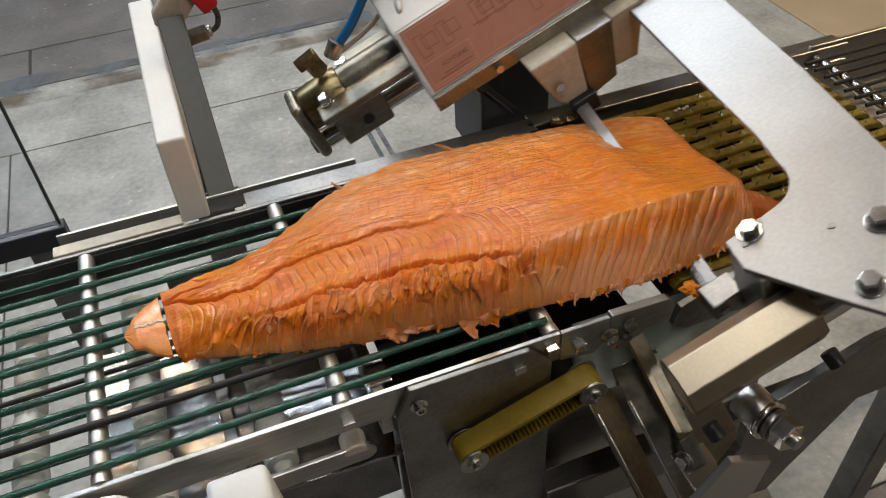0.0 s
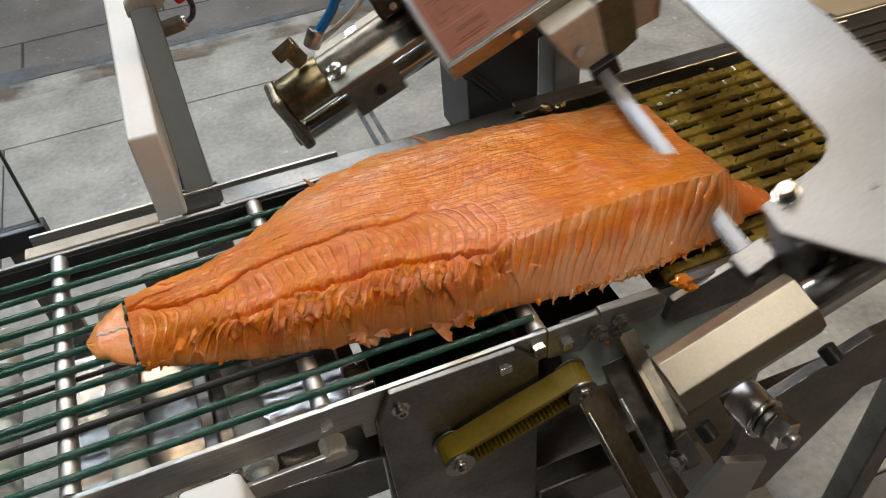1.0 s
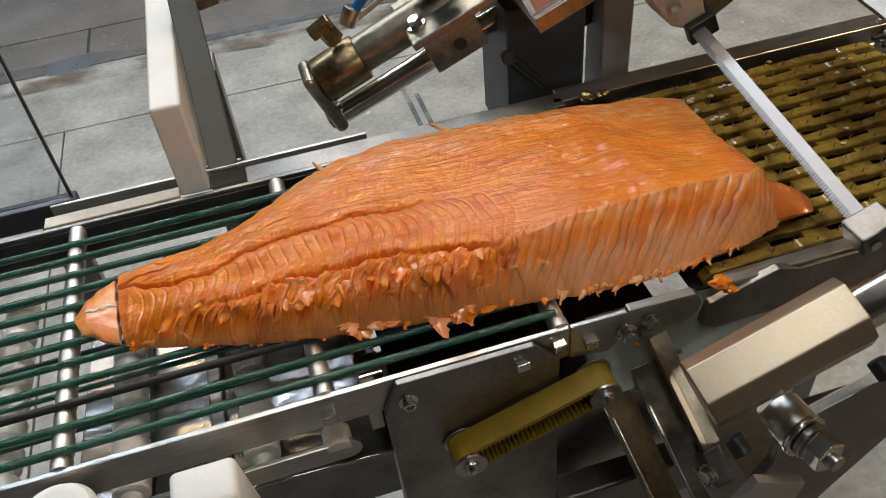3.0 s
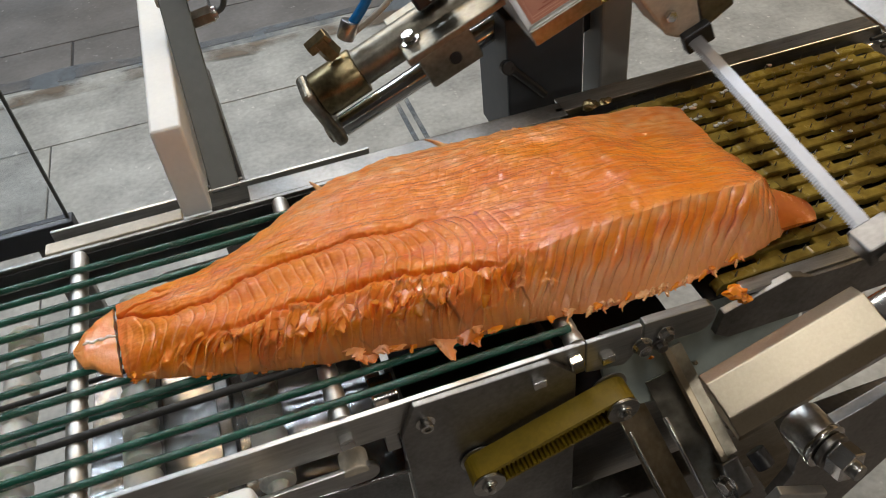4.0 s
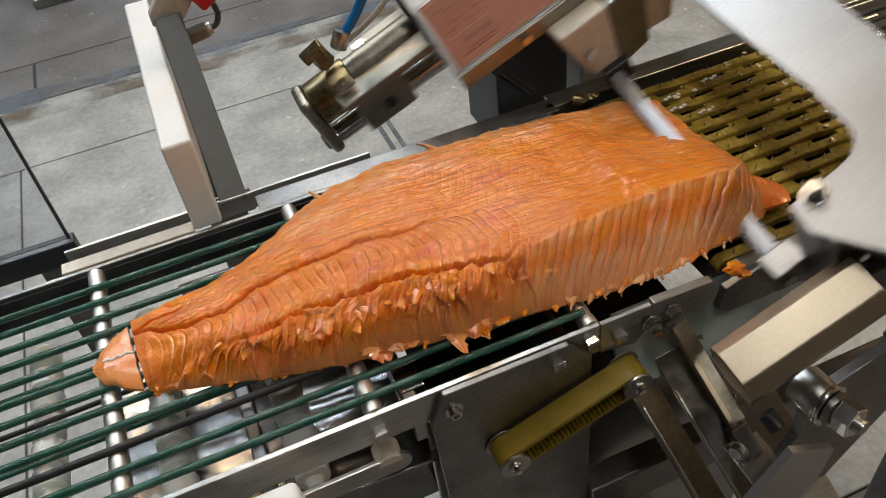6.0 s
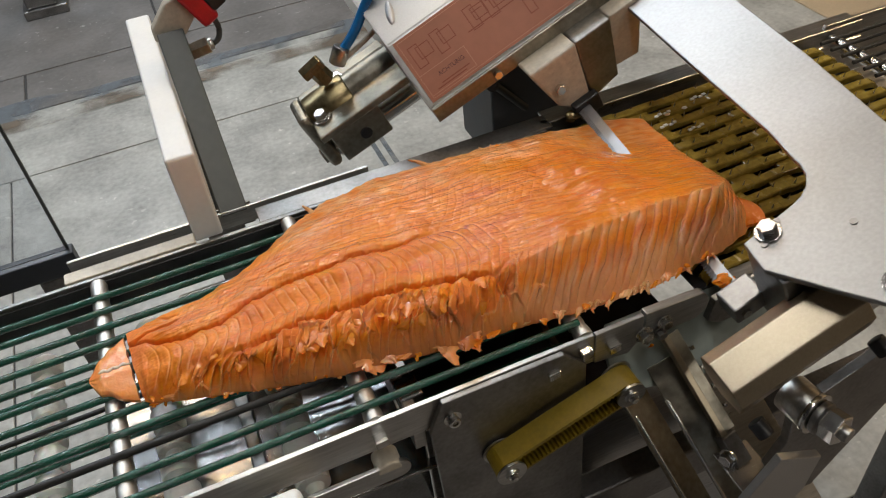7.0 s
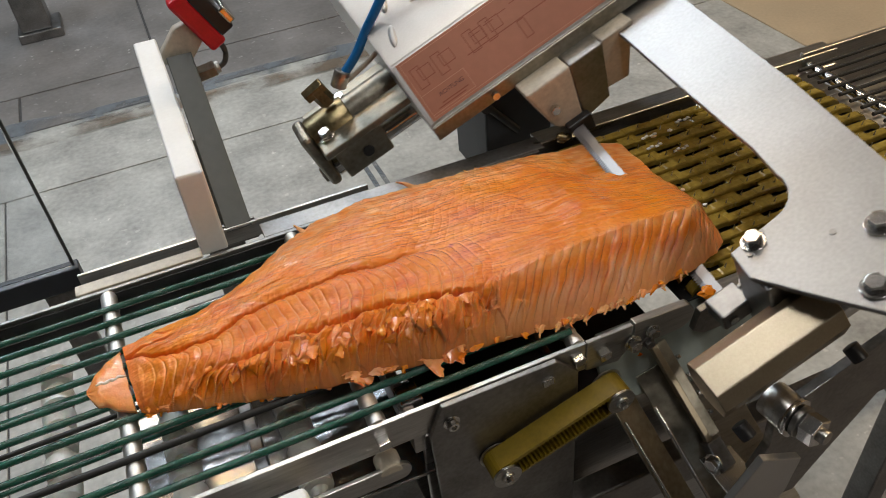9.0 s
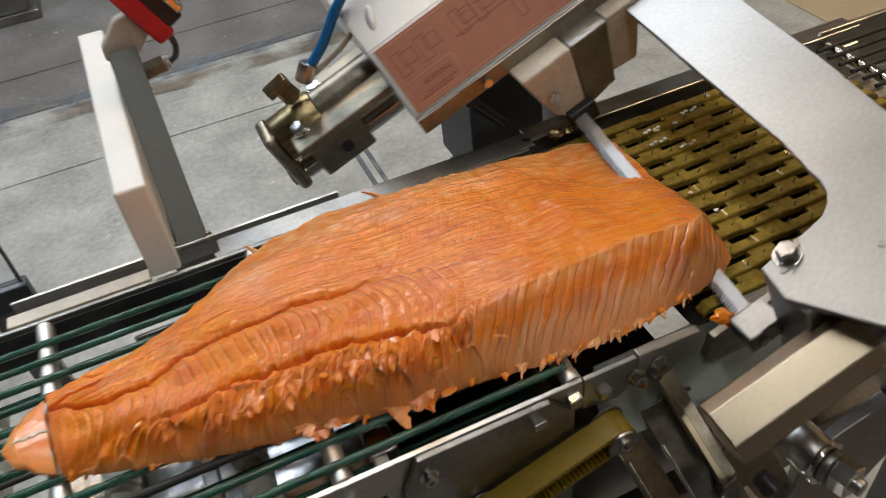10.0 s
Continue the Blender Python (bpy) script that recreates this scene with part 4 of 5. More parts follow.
def label_print(lab, face):
    """Line drawings as plain bars, the warning word as letters."""
    def bar(x0, x1, y0, y1, mat, name="print_line"):
        part(name, box(x0, x1, y0, y1, 0.0125, 0.0145, 0, m=face), mat, lab)

    def frame_(x0, x1, y0, y1, w=0.012, mat=LABEL_INK):
        bar(x0, x1, y0, y0 + w, mat), bar(x0, x1, y1 - w, y1, mat), bar(x0, x0 + w, y0 + w, y1 - w, mat), bar(x1 - w, x1, y0 + w, y1 - w, mat)

    frame_(0.10, 2.66, 0.06, 0.81, 0.006, LABEL_PALE)
    for x in (0.16, 0.46, 0.92, 1.16):
        frame_(x, x + 0.13, 0.42, 0.70)
        frame_(x + 0.08, x + 0.26, 0.50, 0.66)
    frame_(1.55, 1.66, 0.20, 0.44)
    frame_(2.05, 2.2, 0.42, 0.62)
    bar(0.85, 2.1, 0.44, 0.455, LABEL_INK)
    bar(2.1, 2.115, 0.44, 0.6, LABEL_INK)
    for k in range(4):
        bar(1.0 + 0.2 * k, 1.14 + 0.2 * k, 0.60 + 0.02 * k, 0.612 + 0.02 * k, LABEL_INK)
    frame_(0.10, 0.72, 0.09, 0.36, 0.006, LABEL_PALE)
    bar(0.28, 0.66, 0.15, 0.165, LABEL_INK)
    bar(0.20, 0.60, 0.115, 0.13, LABEL_INK)
    cu = bpy.data.curves.new("warning_word", "FONT")
    cu.body, cu.size, cu.extrude = "ACHTUNG", 0.0072, 0.0001
    tmp = bpy.data.objects.new("tmp_text", cu)
    scene.collection.objects.link(tmp)
    me = bpy.data.meshes.new_from_object(tmp.evaluated_get(bpy.context.evaluated_depsgraph_get()))
    bpy.data.objects.remove(tmp)
    me.materials.append(INK)
    w = new("warning_word", me)
    w.parent = lab
    f = face.copy()
    place = f @ Vector((0.30, 0.235, 0.014))
    f.translation = place * DM
    w.matrix_basis = f


# ---------------------------------------------------------------- salmon
NEAR = [(-1.70, 1.50), (-1.62, 1.32), (-1.50, 1.22), (-1.33, 1.08), (-1.02, 0.95), (-0.54, 0.80), (-0.06, 0.65), (0.44, 0.54), (0.95, 0.46), (1.36, 0.38), (1.86, 0.34), (2.2, 0.30), (2.52, 0.25),
        (2.9, 0.22), (3.3, 0.21), (3.75, 0.26), (4.13, 0.31), (4.45, 0.40), (4.60, 0.50), (4.70, 0.70)]
FAR = [(-1.70, 1.55), (-1.62, 1.68), (-1.50, 1.82), (-1.32, 1.92), (-0.96, 2.00), (-0.56, 2.06), (-0.25, 2.15), (0.10, 2.36), (0.46, 2.62), (0.91, 2.83), (1.56, 2.94), (2.24, 2.90),
       (2.94, 2.84), (3.65, 2.78), (4.21, 2.76), (4.60, 2.62), (4.70, 2.55)]
CREST = [(-1.70, 9.56), (-1.31, 9.66), (-1.2, 9.71), (-0.3, 9.82), (0.7, 9.92), (1.64, 9.98), (2.4, 10.02), (3.4, 10.04), (4.1, 10.02), (4.70, 9.98)]
CREST_Y = [(-1.70, 1.52), (-1.3, 1.36), (-0.3, 0.98), (0.5, 0.74), (1.3, 0.63), (1.9, 0.66), (2.52, 0.70), (3.15, 0.73), (3.8, 0.75), (4.3, 0.72), (4.70, 0.95)]
SEAM_UP = [(-1.30, 1.72), (-1.0, 1.52), (-0.80, 1.44), (-0.45, 1.46), (-0.20, 1.55), (0.25, 1.62), (0.80, 1.56), (1.37, 1.48), (1.72, 1.44), (2.3, 1.40)]
SEAM_LOW = [(-0.6, 1.06), (-0.3, 0.98), (0.2, 1.02), (0.6, 0.94), (1.05, 0.92), (1.46, 0.80), (1.89, 0.66), (2.25, 0.80), (2.78, 0.90), (3.1, 0.98)]


def curve_at(table, x):
    return np.interp(x, [p[0] for p in table], [p[1] for p in table])


def chance(i, j, seed):
    """A repeatable number from 0 to 1 for every pair of whole numbers."""
    v = np.sin(i * 127.1 + j * 311.7 + seed * 74.7) * 43758.5453
    return v - np.floor(v)


def ripple(x, y, seed):
    """Smooth two-dimensional noise, about -0.7 to 0.7."""
    i, j = np.floor(x), np.floor(y)
    u, v = x - i, y - j
    su, sv = u * u * u * (u * (u * 6 - 15) + 10), v * v * v * (v * (v * 6 - 15) + 10)

    def corner(a, b):
        w = 2 * np.pi * chance(i + a, j + b, seed)
        return np.cos(w) * (u - a) + np.sin(w) * (v - b)

    low = corner(0, 0) * (1 - su) + corner(1, 0) * su
    high = corner(0, 1) * (1 - su) + corner(1, 1) * su
    return low * (1 - sv) + high * sv


def flakes(x, y, seed):
    """Cells of torn flesh: the two nearest distances, the way to the nearest centre and its own number."""
    i, j = np.floor(x), np.floor(y)
    near, second = np.full(x.shape, 9.0), np.full(x.shape, 9.0)
    dx, dy, own = np.zeros(x.shape), np.zeros(x.shape), np.zeros(x.shape)
    for a in (-1, 0, 1):
        for b in (-1, 0, 1):
            px, py = i + a + chance(i + a, j + b, seed) - x, j + b + chance(i + a, j + b, seed + 1) - y
            d = np.hypot(px, py)
            closer = d < near
            second = np.where(closer, near, np.minimum(second, d))
            own = np.where(closer, chance(i + a, j + b, seed + 2), own)
            dx, dy, near = np.where(closer, px, dx), np.where(closer, py, dy), np.where(closer, d, near)
    return near, second, dx, dy, own


def ramp(a, b, v):
    t = np.clip((v - a) / (b - a), 0, 1)
    return t * t * (3 - 2 * t)


def bell(d, w):
    return np.exp(-(d / w) ** 2)


def body_height(x, y, y0, y1, yc, zc):
    """Height of the fillet's skin-off side: steep near flank, long slope to the thin belly, rounded head end."""
    zf = 9.60 + 0.04 * np.clip((x + 1.3) / 2, 0, 1)
    k = np.clip((y - y0) / np.maximum(1e-6, yc - y0), 0, 1)
    flat = ramp(1.7, 2.4, x)
    flank = 9.55 + (zc - 9.55) * ((1 - flat) * np.sin(k * np.pi / 2) ** 0.62 + flat * (0.72 * k ** 0.85 + 0.28 * np.sin(k * np.pi / 2)))
    b = np.clip((y - yc) / np.maximum(1e-6, y1 - yc), 0, 1)
    thin = ramp(3.3, 4.2, x)
    top = zc + (zf - 0.07 * thin - zc) * ((1 - thin) * (0.60 * b ** 1.5 + 0.40 * b ** 3.2) + thin * np.minimum(1.0, 1.45 * b ** 0.97))
    z = np.where(y < yc, flank, top)
    end = np.sqrt(np.clip(1 - (np.clip(x - 4.16, 0, 1) / 0.545) ** 2, 0.0, 1))
    return 9.55 + (z - 9.55) * end


def body_at(x, y):
    return float(body_height(np.array([x]), np.array([y]), curve_at(NEAR, x), curve_at(FAR, x), curve_at(CREST_Y, x), curve_at(CREST, x))[0])


def build_fillet(fish):
    xs = np.concatenate((np.linspace(-1.295, 4.2, 800), np.linspace(4.2, 4.70, 110)[1:]))
    ks = np.linspace(0, 1, 340) ** 1.3
    x = np.repeat(xs[:, None], len(ks), 1)
    k = np.repeat(ks[None, :], len(xs), 0)
    zero = np.zeros(x.shape)
    y0 = curve_at(NEAR, x) + 0.022 * ripple(x * 7, zero, 3) + 0.012 * ripple(x * 21, zero, 4)
    y1 = curve_at(FAR, x) + 0.05 * ripple(x * 2.4, zero, 5) + 0.03 * ripple(x * 9, zero, 6)
    yc = curve_at(CREST_Y, x) + 0.03 * ripple(x * 2, zero, 7) + 0.015 * ripple(x * 8, zero, 8)
    zc = curve_at(CREST, x)
    y = y0 + (y1 - y0) * k
    z = body_height(x, y, y0, y1, yc, zc)
    edge = np.minimum(1.0, np.minimum(14 * k, 9 * (1 - k)))
    tail, head = ramp(-1.28, -0.9, x), 1 - ramp(4.35, 4.65, x)
    d = yc - y
    flank = ramp(-0.10, 0.06, d)
    deep = np.clip(d / np.maximum(0.05, yc - y0), 0, 1)
    sliced, torn_side = ramp(1.65, 2.15, x + 0.25 * ripple(x * 3, y * 5, 31)), 1 - ramp(1.8, 2.4, x + 0.3 * ripple(x * 4, y * 6, 32))
    # leaning slices of the flank
    ph = (x + 0.80 * np.maximum(d, -0.05) + 0.55 * np.maximum(d, 0) ** 2 + 0.05 * ripple(x * 2.2, y * 3, 11) + 0.02 * ripple(x * 8, y * 9, 12)) / 0.098 + 40
    ids = np.floor(ph)
    saw = ph - ids
    own = chance(ids, ids * 0 + 3, 2)
    pillow = np.sqrt(np.clip(1 - (2 * saw - 1) ** 2, 0, 1)) ** 0.8
    cut = sliced * flank * edge * head
    push = cut * (0.026 * (0.4 + own) * pillow + 0.034 * (own - 0.5) * deep - 0.02)
    # torn flakes of the lower back
    s1 = curve_at(SEAM_UP, x) + 0.035 * ripple(x * 3, zero, 21) + 0.03 * ripple(x * 10, zero, 22) + 0.014 * ripple(x * 26, zero, 23)
    s2 = curve_at(SEAM_LOW, x) + 0.03 * ripple(x * 3.3, zero, 24) + 0.035 * ripple(x * 11, zero, 25) + 0.016 * ripple(x * 29, zero, 26)
    low = ramp(0.04, -0.10, y - s2) * tail * torn_side
    wx, wy = x + 0.5 * d + 0.06 * ripple(x * 7, y * 7, 41), y + 0.06 * ripple(x * 7, y * 7, 42)
    n1, n2, dx, dy, num = flakes(wx * 5.2, wy * 4.2, 43)
    tilt = dx * (num - 0.15) * 1.3 + dy * (num * 7 % 1 - 0.6)
    m1, m2, ex, ey, num2 = flakes(wx * 13, wy * 8, 47)
    tilt2 = ex * (num2 + 0.2) + ey * (num2 * 5 % 1 - 0.5)
    ph2 = (x + 0.55 * d + 0.06 * ripple(x * 3, y * 4, 13) + 0.03 * ripple(x * 9, y * 9, 14)) / 0.075 + 40
    saw2 = ph2 - np.floor(ph2)
    own2 = chance(np.floor(ph2), np.floor(y * 4.5 + ripple(x * 3, y * 3, 15)), 9)
    rip = low * edge * (0.070 * tilt + 0.060 * (num - 0.5) + 0.030 * tilt2 + 0.034 * (own2 > 0.35) * (0.3 + own2) * (saw2 ** 1.6 - 0.5))
    # segments of the middle band, bulging towards the head
    w = np.clip((y - s2) / np.maximum(0.05, s1 - s2), 0, 1)
    mid = ramp(0.0, 0.05, y - s2) * ramp(0.0, 0.05, s1 - y) * tail * (1 - ramp(1.6, 2.6, x))
    ph3 = (x + 0.11 * (2 * w - 1) ** 2 + 0.05 * ripple(x * 2.5, y * 4, 16)) / 0.105 + 40
    saw3 = ph3 - np.floor(ph3)
    arc_ = 1 - np.abs(2 * saw3 - 1) ** 5
    # fine grain of the belly and the back, running with the fish
    far = ramp(-0.04, 0.10, y - s1) * tail + (1 - tail) * 0.3
    back = ramp(0.0, 0.2, y - yc) * ramp(1.5, 2.5, x)
    soft = np.maximum(far, back) * edge
    flow = y * 10 + 1.2 * x + 1.6 * ripple(x * 0.9, y * 1.3, 51)
    grain = 0.008 * ripple(x * 0.9, flow * 1.1, 52) + 0.008 * ripple(x * 2.4, flow * 2.4, 53) + 0.006 * ripple(x * 5.5, flow * 4.6, 54) + 0.010 * ripple(x * 7 + 2 * ripple(x * 3, y * 3, 55), y * 10, 56)
    ph4 = (x - 0.55 * (y - s1) + 0.10 * ripple(x * 2, y * 2.4, 17)) / 0.10 + 40
    saw4 = ph4 - np.floor(ph4)
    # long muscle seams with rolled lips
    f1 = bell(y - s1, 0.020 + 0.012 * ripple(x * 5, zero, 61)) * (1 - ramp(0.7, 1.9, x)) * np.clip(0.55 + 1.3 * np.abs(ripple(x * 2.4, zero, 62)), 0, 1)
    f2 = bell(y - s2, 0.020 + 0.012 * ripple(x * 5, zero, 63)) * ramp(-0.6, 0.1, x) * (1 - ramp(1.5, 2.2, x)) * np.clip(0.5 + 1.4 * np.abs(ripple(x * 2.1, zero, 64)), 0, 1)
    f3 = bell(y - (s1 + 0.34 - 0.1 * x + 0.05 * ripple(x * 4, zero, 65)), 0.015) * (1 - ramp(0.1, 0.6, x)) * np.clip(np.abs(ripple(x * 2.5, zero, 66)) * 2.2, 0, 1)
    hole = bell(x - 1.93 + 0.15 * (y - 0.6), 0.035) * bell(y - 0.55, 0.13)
    roll = (bell(y - s1 + 0.15, 0.12) + 0.9 * bell(y - s1 - 0.12, 0.09) + 0.7 * bell(y - s2 - 0.12, 0.09) + 0.6 * bell(y - s2 + 0.10, 0.08)) * (1 - ramp(1.2, 2.2, x)) * tail
    z = z + edge * (0.050 * roll - 0.10 * f1 - 0.10 * f2 - 0.05 * f3 - 0.05 * hole)
    z = z + rip + mid * edge * 0.014 * arc_ + soft * grain + 0.004 * far * edge * (1 - np.abs(2 * saw4 - 1) ** 4) * (1 - ramp(2.8, 3.6, x))
    z = z + edge * (0.035 * ripple(x * 1.7, y * 2.0, 71) + 0.018 * ripple(x * 5, y * 6, 72) + 0.004 * ripple(x * 15, y * 18, 73) + 0.003 * ripple(x * 30, y * 36, 77))
    z = z - 0.07 * (1 - ramp(-1.0, -0.8, x)) * bell(y - 1.72 - 0.2 * (x + 1.3), 0.018) * edge + 0.6 * push
    yy = y - 0.75 * push - 1.3 * rip * ramp(0.0, 0.15, d) - 0.05 * flank * edge * (1 - sliced) * ripple(ph2 * 0.9, y * 4, 74)
    xx = x + (1 - ramp(-1.29, -1.2, x)) * (0.05 * ripple(y * 4, zero, 75) + 0.07 * (1.5 - y)) + ramp(4.5, 4.7, x) * 0.06 * ripple(y * 3, zero, 76)
    z = np.maximum(z, 9.551)
    # colour layers
    streak = ripple(ph * 1.3, y * 2.5, 81) + 0.5 * ripple(ph * 3.1, y * 5, 82)
    blot = ripple(x * 3.2, y * 3.6, 83)
    ridge = bell(y - yc + 0.03, 0.055) * ramp(1.9, 2.5, x) * head * np.clip(0.6 + 1.2 * ripple(x * 6, y * 9, 84), 0, 1)
    hi = np.clip((y - yc) / np.maximum(0.1, y1 - yc), 0, 1)
    haze = ramp(0.62, 0.95, hi + 0.25 * ripple(x * 2.2, y * 3, 85)) * ramp(0.0, 0.6, x) * np.clip(0.7 + 1.2 * ripple(x * 6, flow * 1.2, 86), 0, 1)
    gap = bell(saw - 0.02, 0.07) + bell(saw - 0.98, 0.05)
    layers = {
        "amber": np.clip(1.6 * ripple(x * 2.1, y * 2.6, 91) + 1.2 * ripple(x * 6, y * 7, 92) * np.maximum(low, cut) + 0.15, 0, 1),
        "tan": cut * np.clip(ramp(0.30, 0.85, deep + 0.40 * streak) * 1.2, 0, 1) + 0.5 * haze + 0.45 * bell(k, 0.035) * tail,
        "pink": 0.8 * (f1 + f2) + 0.8 * f3 + 0.45 * low * (num > 0.7) + 0.5 * ramp(4.2, 4.6, x) + 0.5 * np.clip(blot, 0, 1) + 0.5 * cut * np.clip(streak - 0.15, 0, 1) + 0.7 * (1 - ramp(-1.3, -1.05, x + 0.2 * blot)),
        "fat": 0.46 * cut * bell(saw - 0.90, 0.09) * (0.2 + own) + 0.75 * ridge + 0.6 * haze * np.clip(0.4 + 2 * ripple(x * 7, flow * 2, 87), 0, 1) + 0.40 * mid * bell(saw3 - 0.95, 0.07)
               + 0.35 * low * bell(saw2 - 0.97, 0.10) * own2 + 0.30 * np.clip(soft * ripple(x * 3.5, flow * 3.1, 88) * 2.2, 0, 1) + 0.35 * low * bell(n2 - n1, 0.05) + 0.3 * (1 - ramp(0, 0.02, 1 - k)),
        # blood spot and dark tones, plus shade painted into seams, gaps and creases
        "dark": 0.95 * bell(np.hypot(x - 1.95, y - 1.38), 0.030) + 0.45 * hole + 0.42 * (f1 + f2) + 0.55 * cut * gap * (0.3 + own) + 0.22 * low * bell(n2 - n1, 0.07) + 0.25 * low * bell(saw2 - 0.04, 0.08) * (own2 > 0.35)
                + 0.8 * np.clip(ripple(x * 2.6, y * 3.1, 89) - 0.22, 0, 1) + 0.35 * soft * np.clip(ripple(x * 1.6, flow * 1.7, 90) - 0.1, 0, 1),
    }
    nx, ny = x.shape
    top = np.stack((xx, yy, z), -1).reshape(-1, 3)
    grid = np.arange(nx * ny).reshape(nx, ny)
    quads = np.stack((grid[:-1, :-1], grid[1:, :-1], grid[1:, 1:], grid[:-1, 1:]), -1).reshape(-1, 4)
    rim = np.concatenate((grid[:, 0], grid[-1, 1:], grid[::-1, -1][1:], grid[0, ::-1][1:-1]))
    under = top[rim].copy()
    under[:, 1] += np.where(under[:, 1] < 1.5, 0.05, -0.04)
    under[:, 2] = 9.540
    u = np.arange(len(rim)) + len(top)
    sides = np.stack((rim, np.roll(rim, -1), np.roll(u, -1), u), -1)
    me = bpy.data.meshes.new("fillet")
    me.from_pydata((np.concatenate((top, under)) * DM).tolist(), [], quads.tolist() + sides[:, ::-1].tolist() + [u[::-1].tolist()])
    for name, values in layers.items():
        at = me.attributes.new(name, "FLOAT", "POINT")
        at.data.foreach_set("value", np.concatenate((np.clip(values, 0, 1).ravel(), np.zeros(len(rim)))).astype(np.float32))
    bm = bmesh.new()
    bm.from_mesh(me)
    bmesh.ops.recalc_face_normals(bm, faces=bm.faces)
    bm.to_mesh(me)
    bm.free()
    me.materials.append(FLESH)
    for p in me.polygons:
        p.use_smooth = True
    ob = new("fillet", me)
    ob.parent = fish


def shred(fish, rng, x, y, z, length, wide, turn, fall, mat, ragged=0.7):
    """One hanging or lying shred of flesh: a bent, tapering strip with uneven sides."""
    fb = bmesh.new()
    rows = []
    curl, sway = rng.uniform(-0.03, 0.03), rng.uniform(-0.4, 0.4)
    for a in range(11):
        s = a / 10
        w = wide * (1 - 0.78 * s ** 1.6) * (1 - 0.5 * ragged + ragged * rng.random())
        side = sway * length * s * s
        rows.append([fb.verts.new((length * s, side + w * c, -0.012 * c * c + curl * s * s + 0.008 * rng.random())) for c in (-1, -0.6, -0.2, 0.2, 0.6, 1)])
    for p, q in zip(rows, rows[1:]):
        for c in range(5):
            fb.faces.new((p[c], q[c], q[c + 1], p[c + 1]))
    bmesh.ops.solidify(fb, geom=fb.faces[:], thickness=0.014)
    merged(fb, Matrix.Translation((x, y, z)) @ Matrix.Rotation(fall, 4, "X") @ Matrix.Rotation(radians(turn), 4, "Z") @ Matrix.Rotation(rng.uniform(-0.15, 0.15), 4, "X"))
    part("flake", fb, mat, fish, smooth=True)


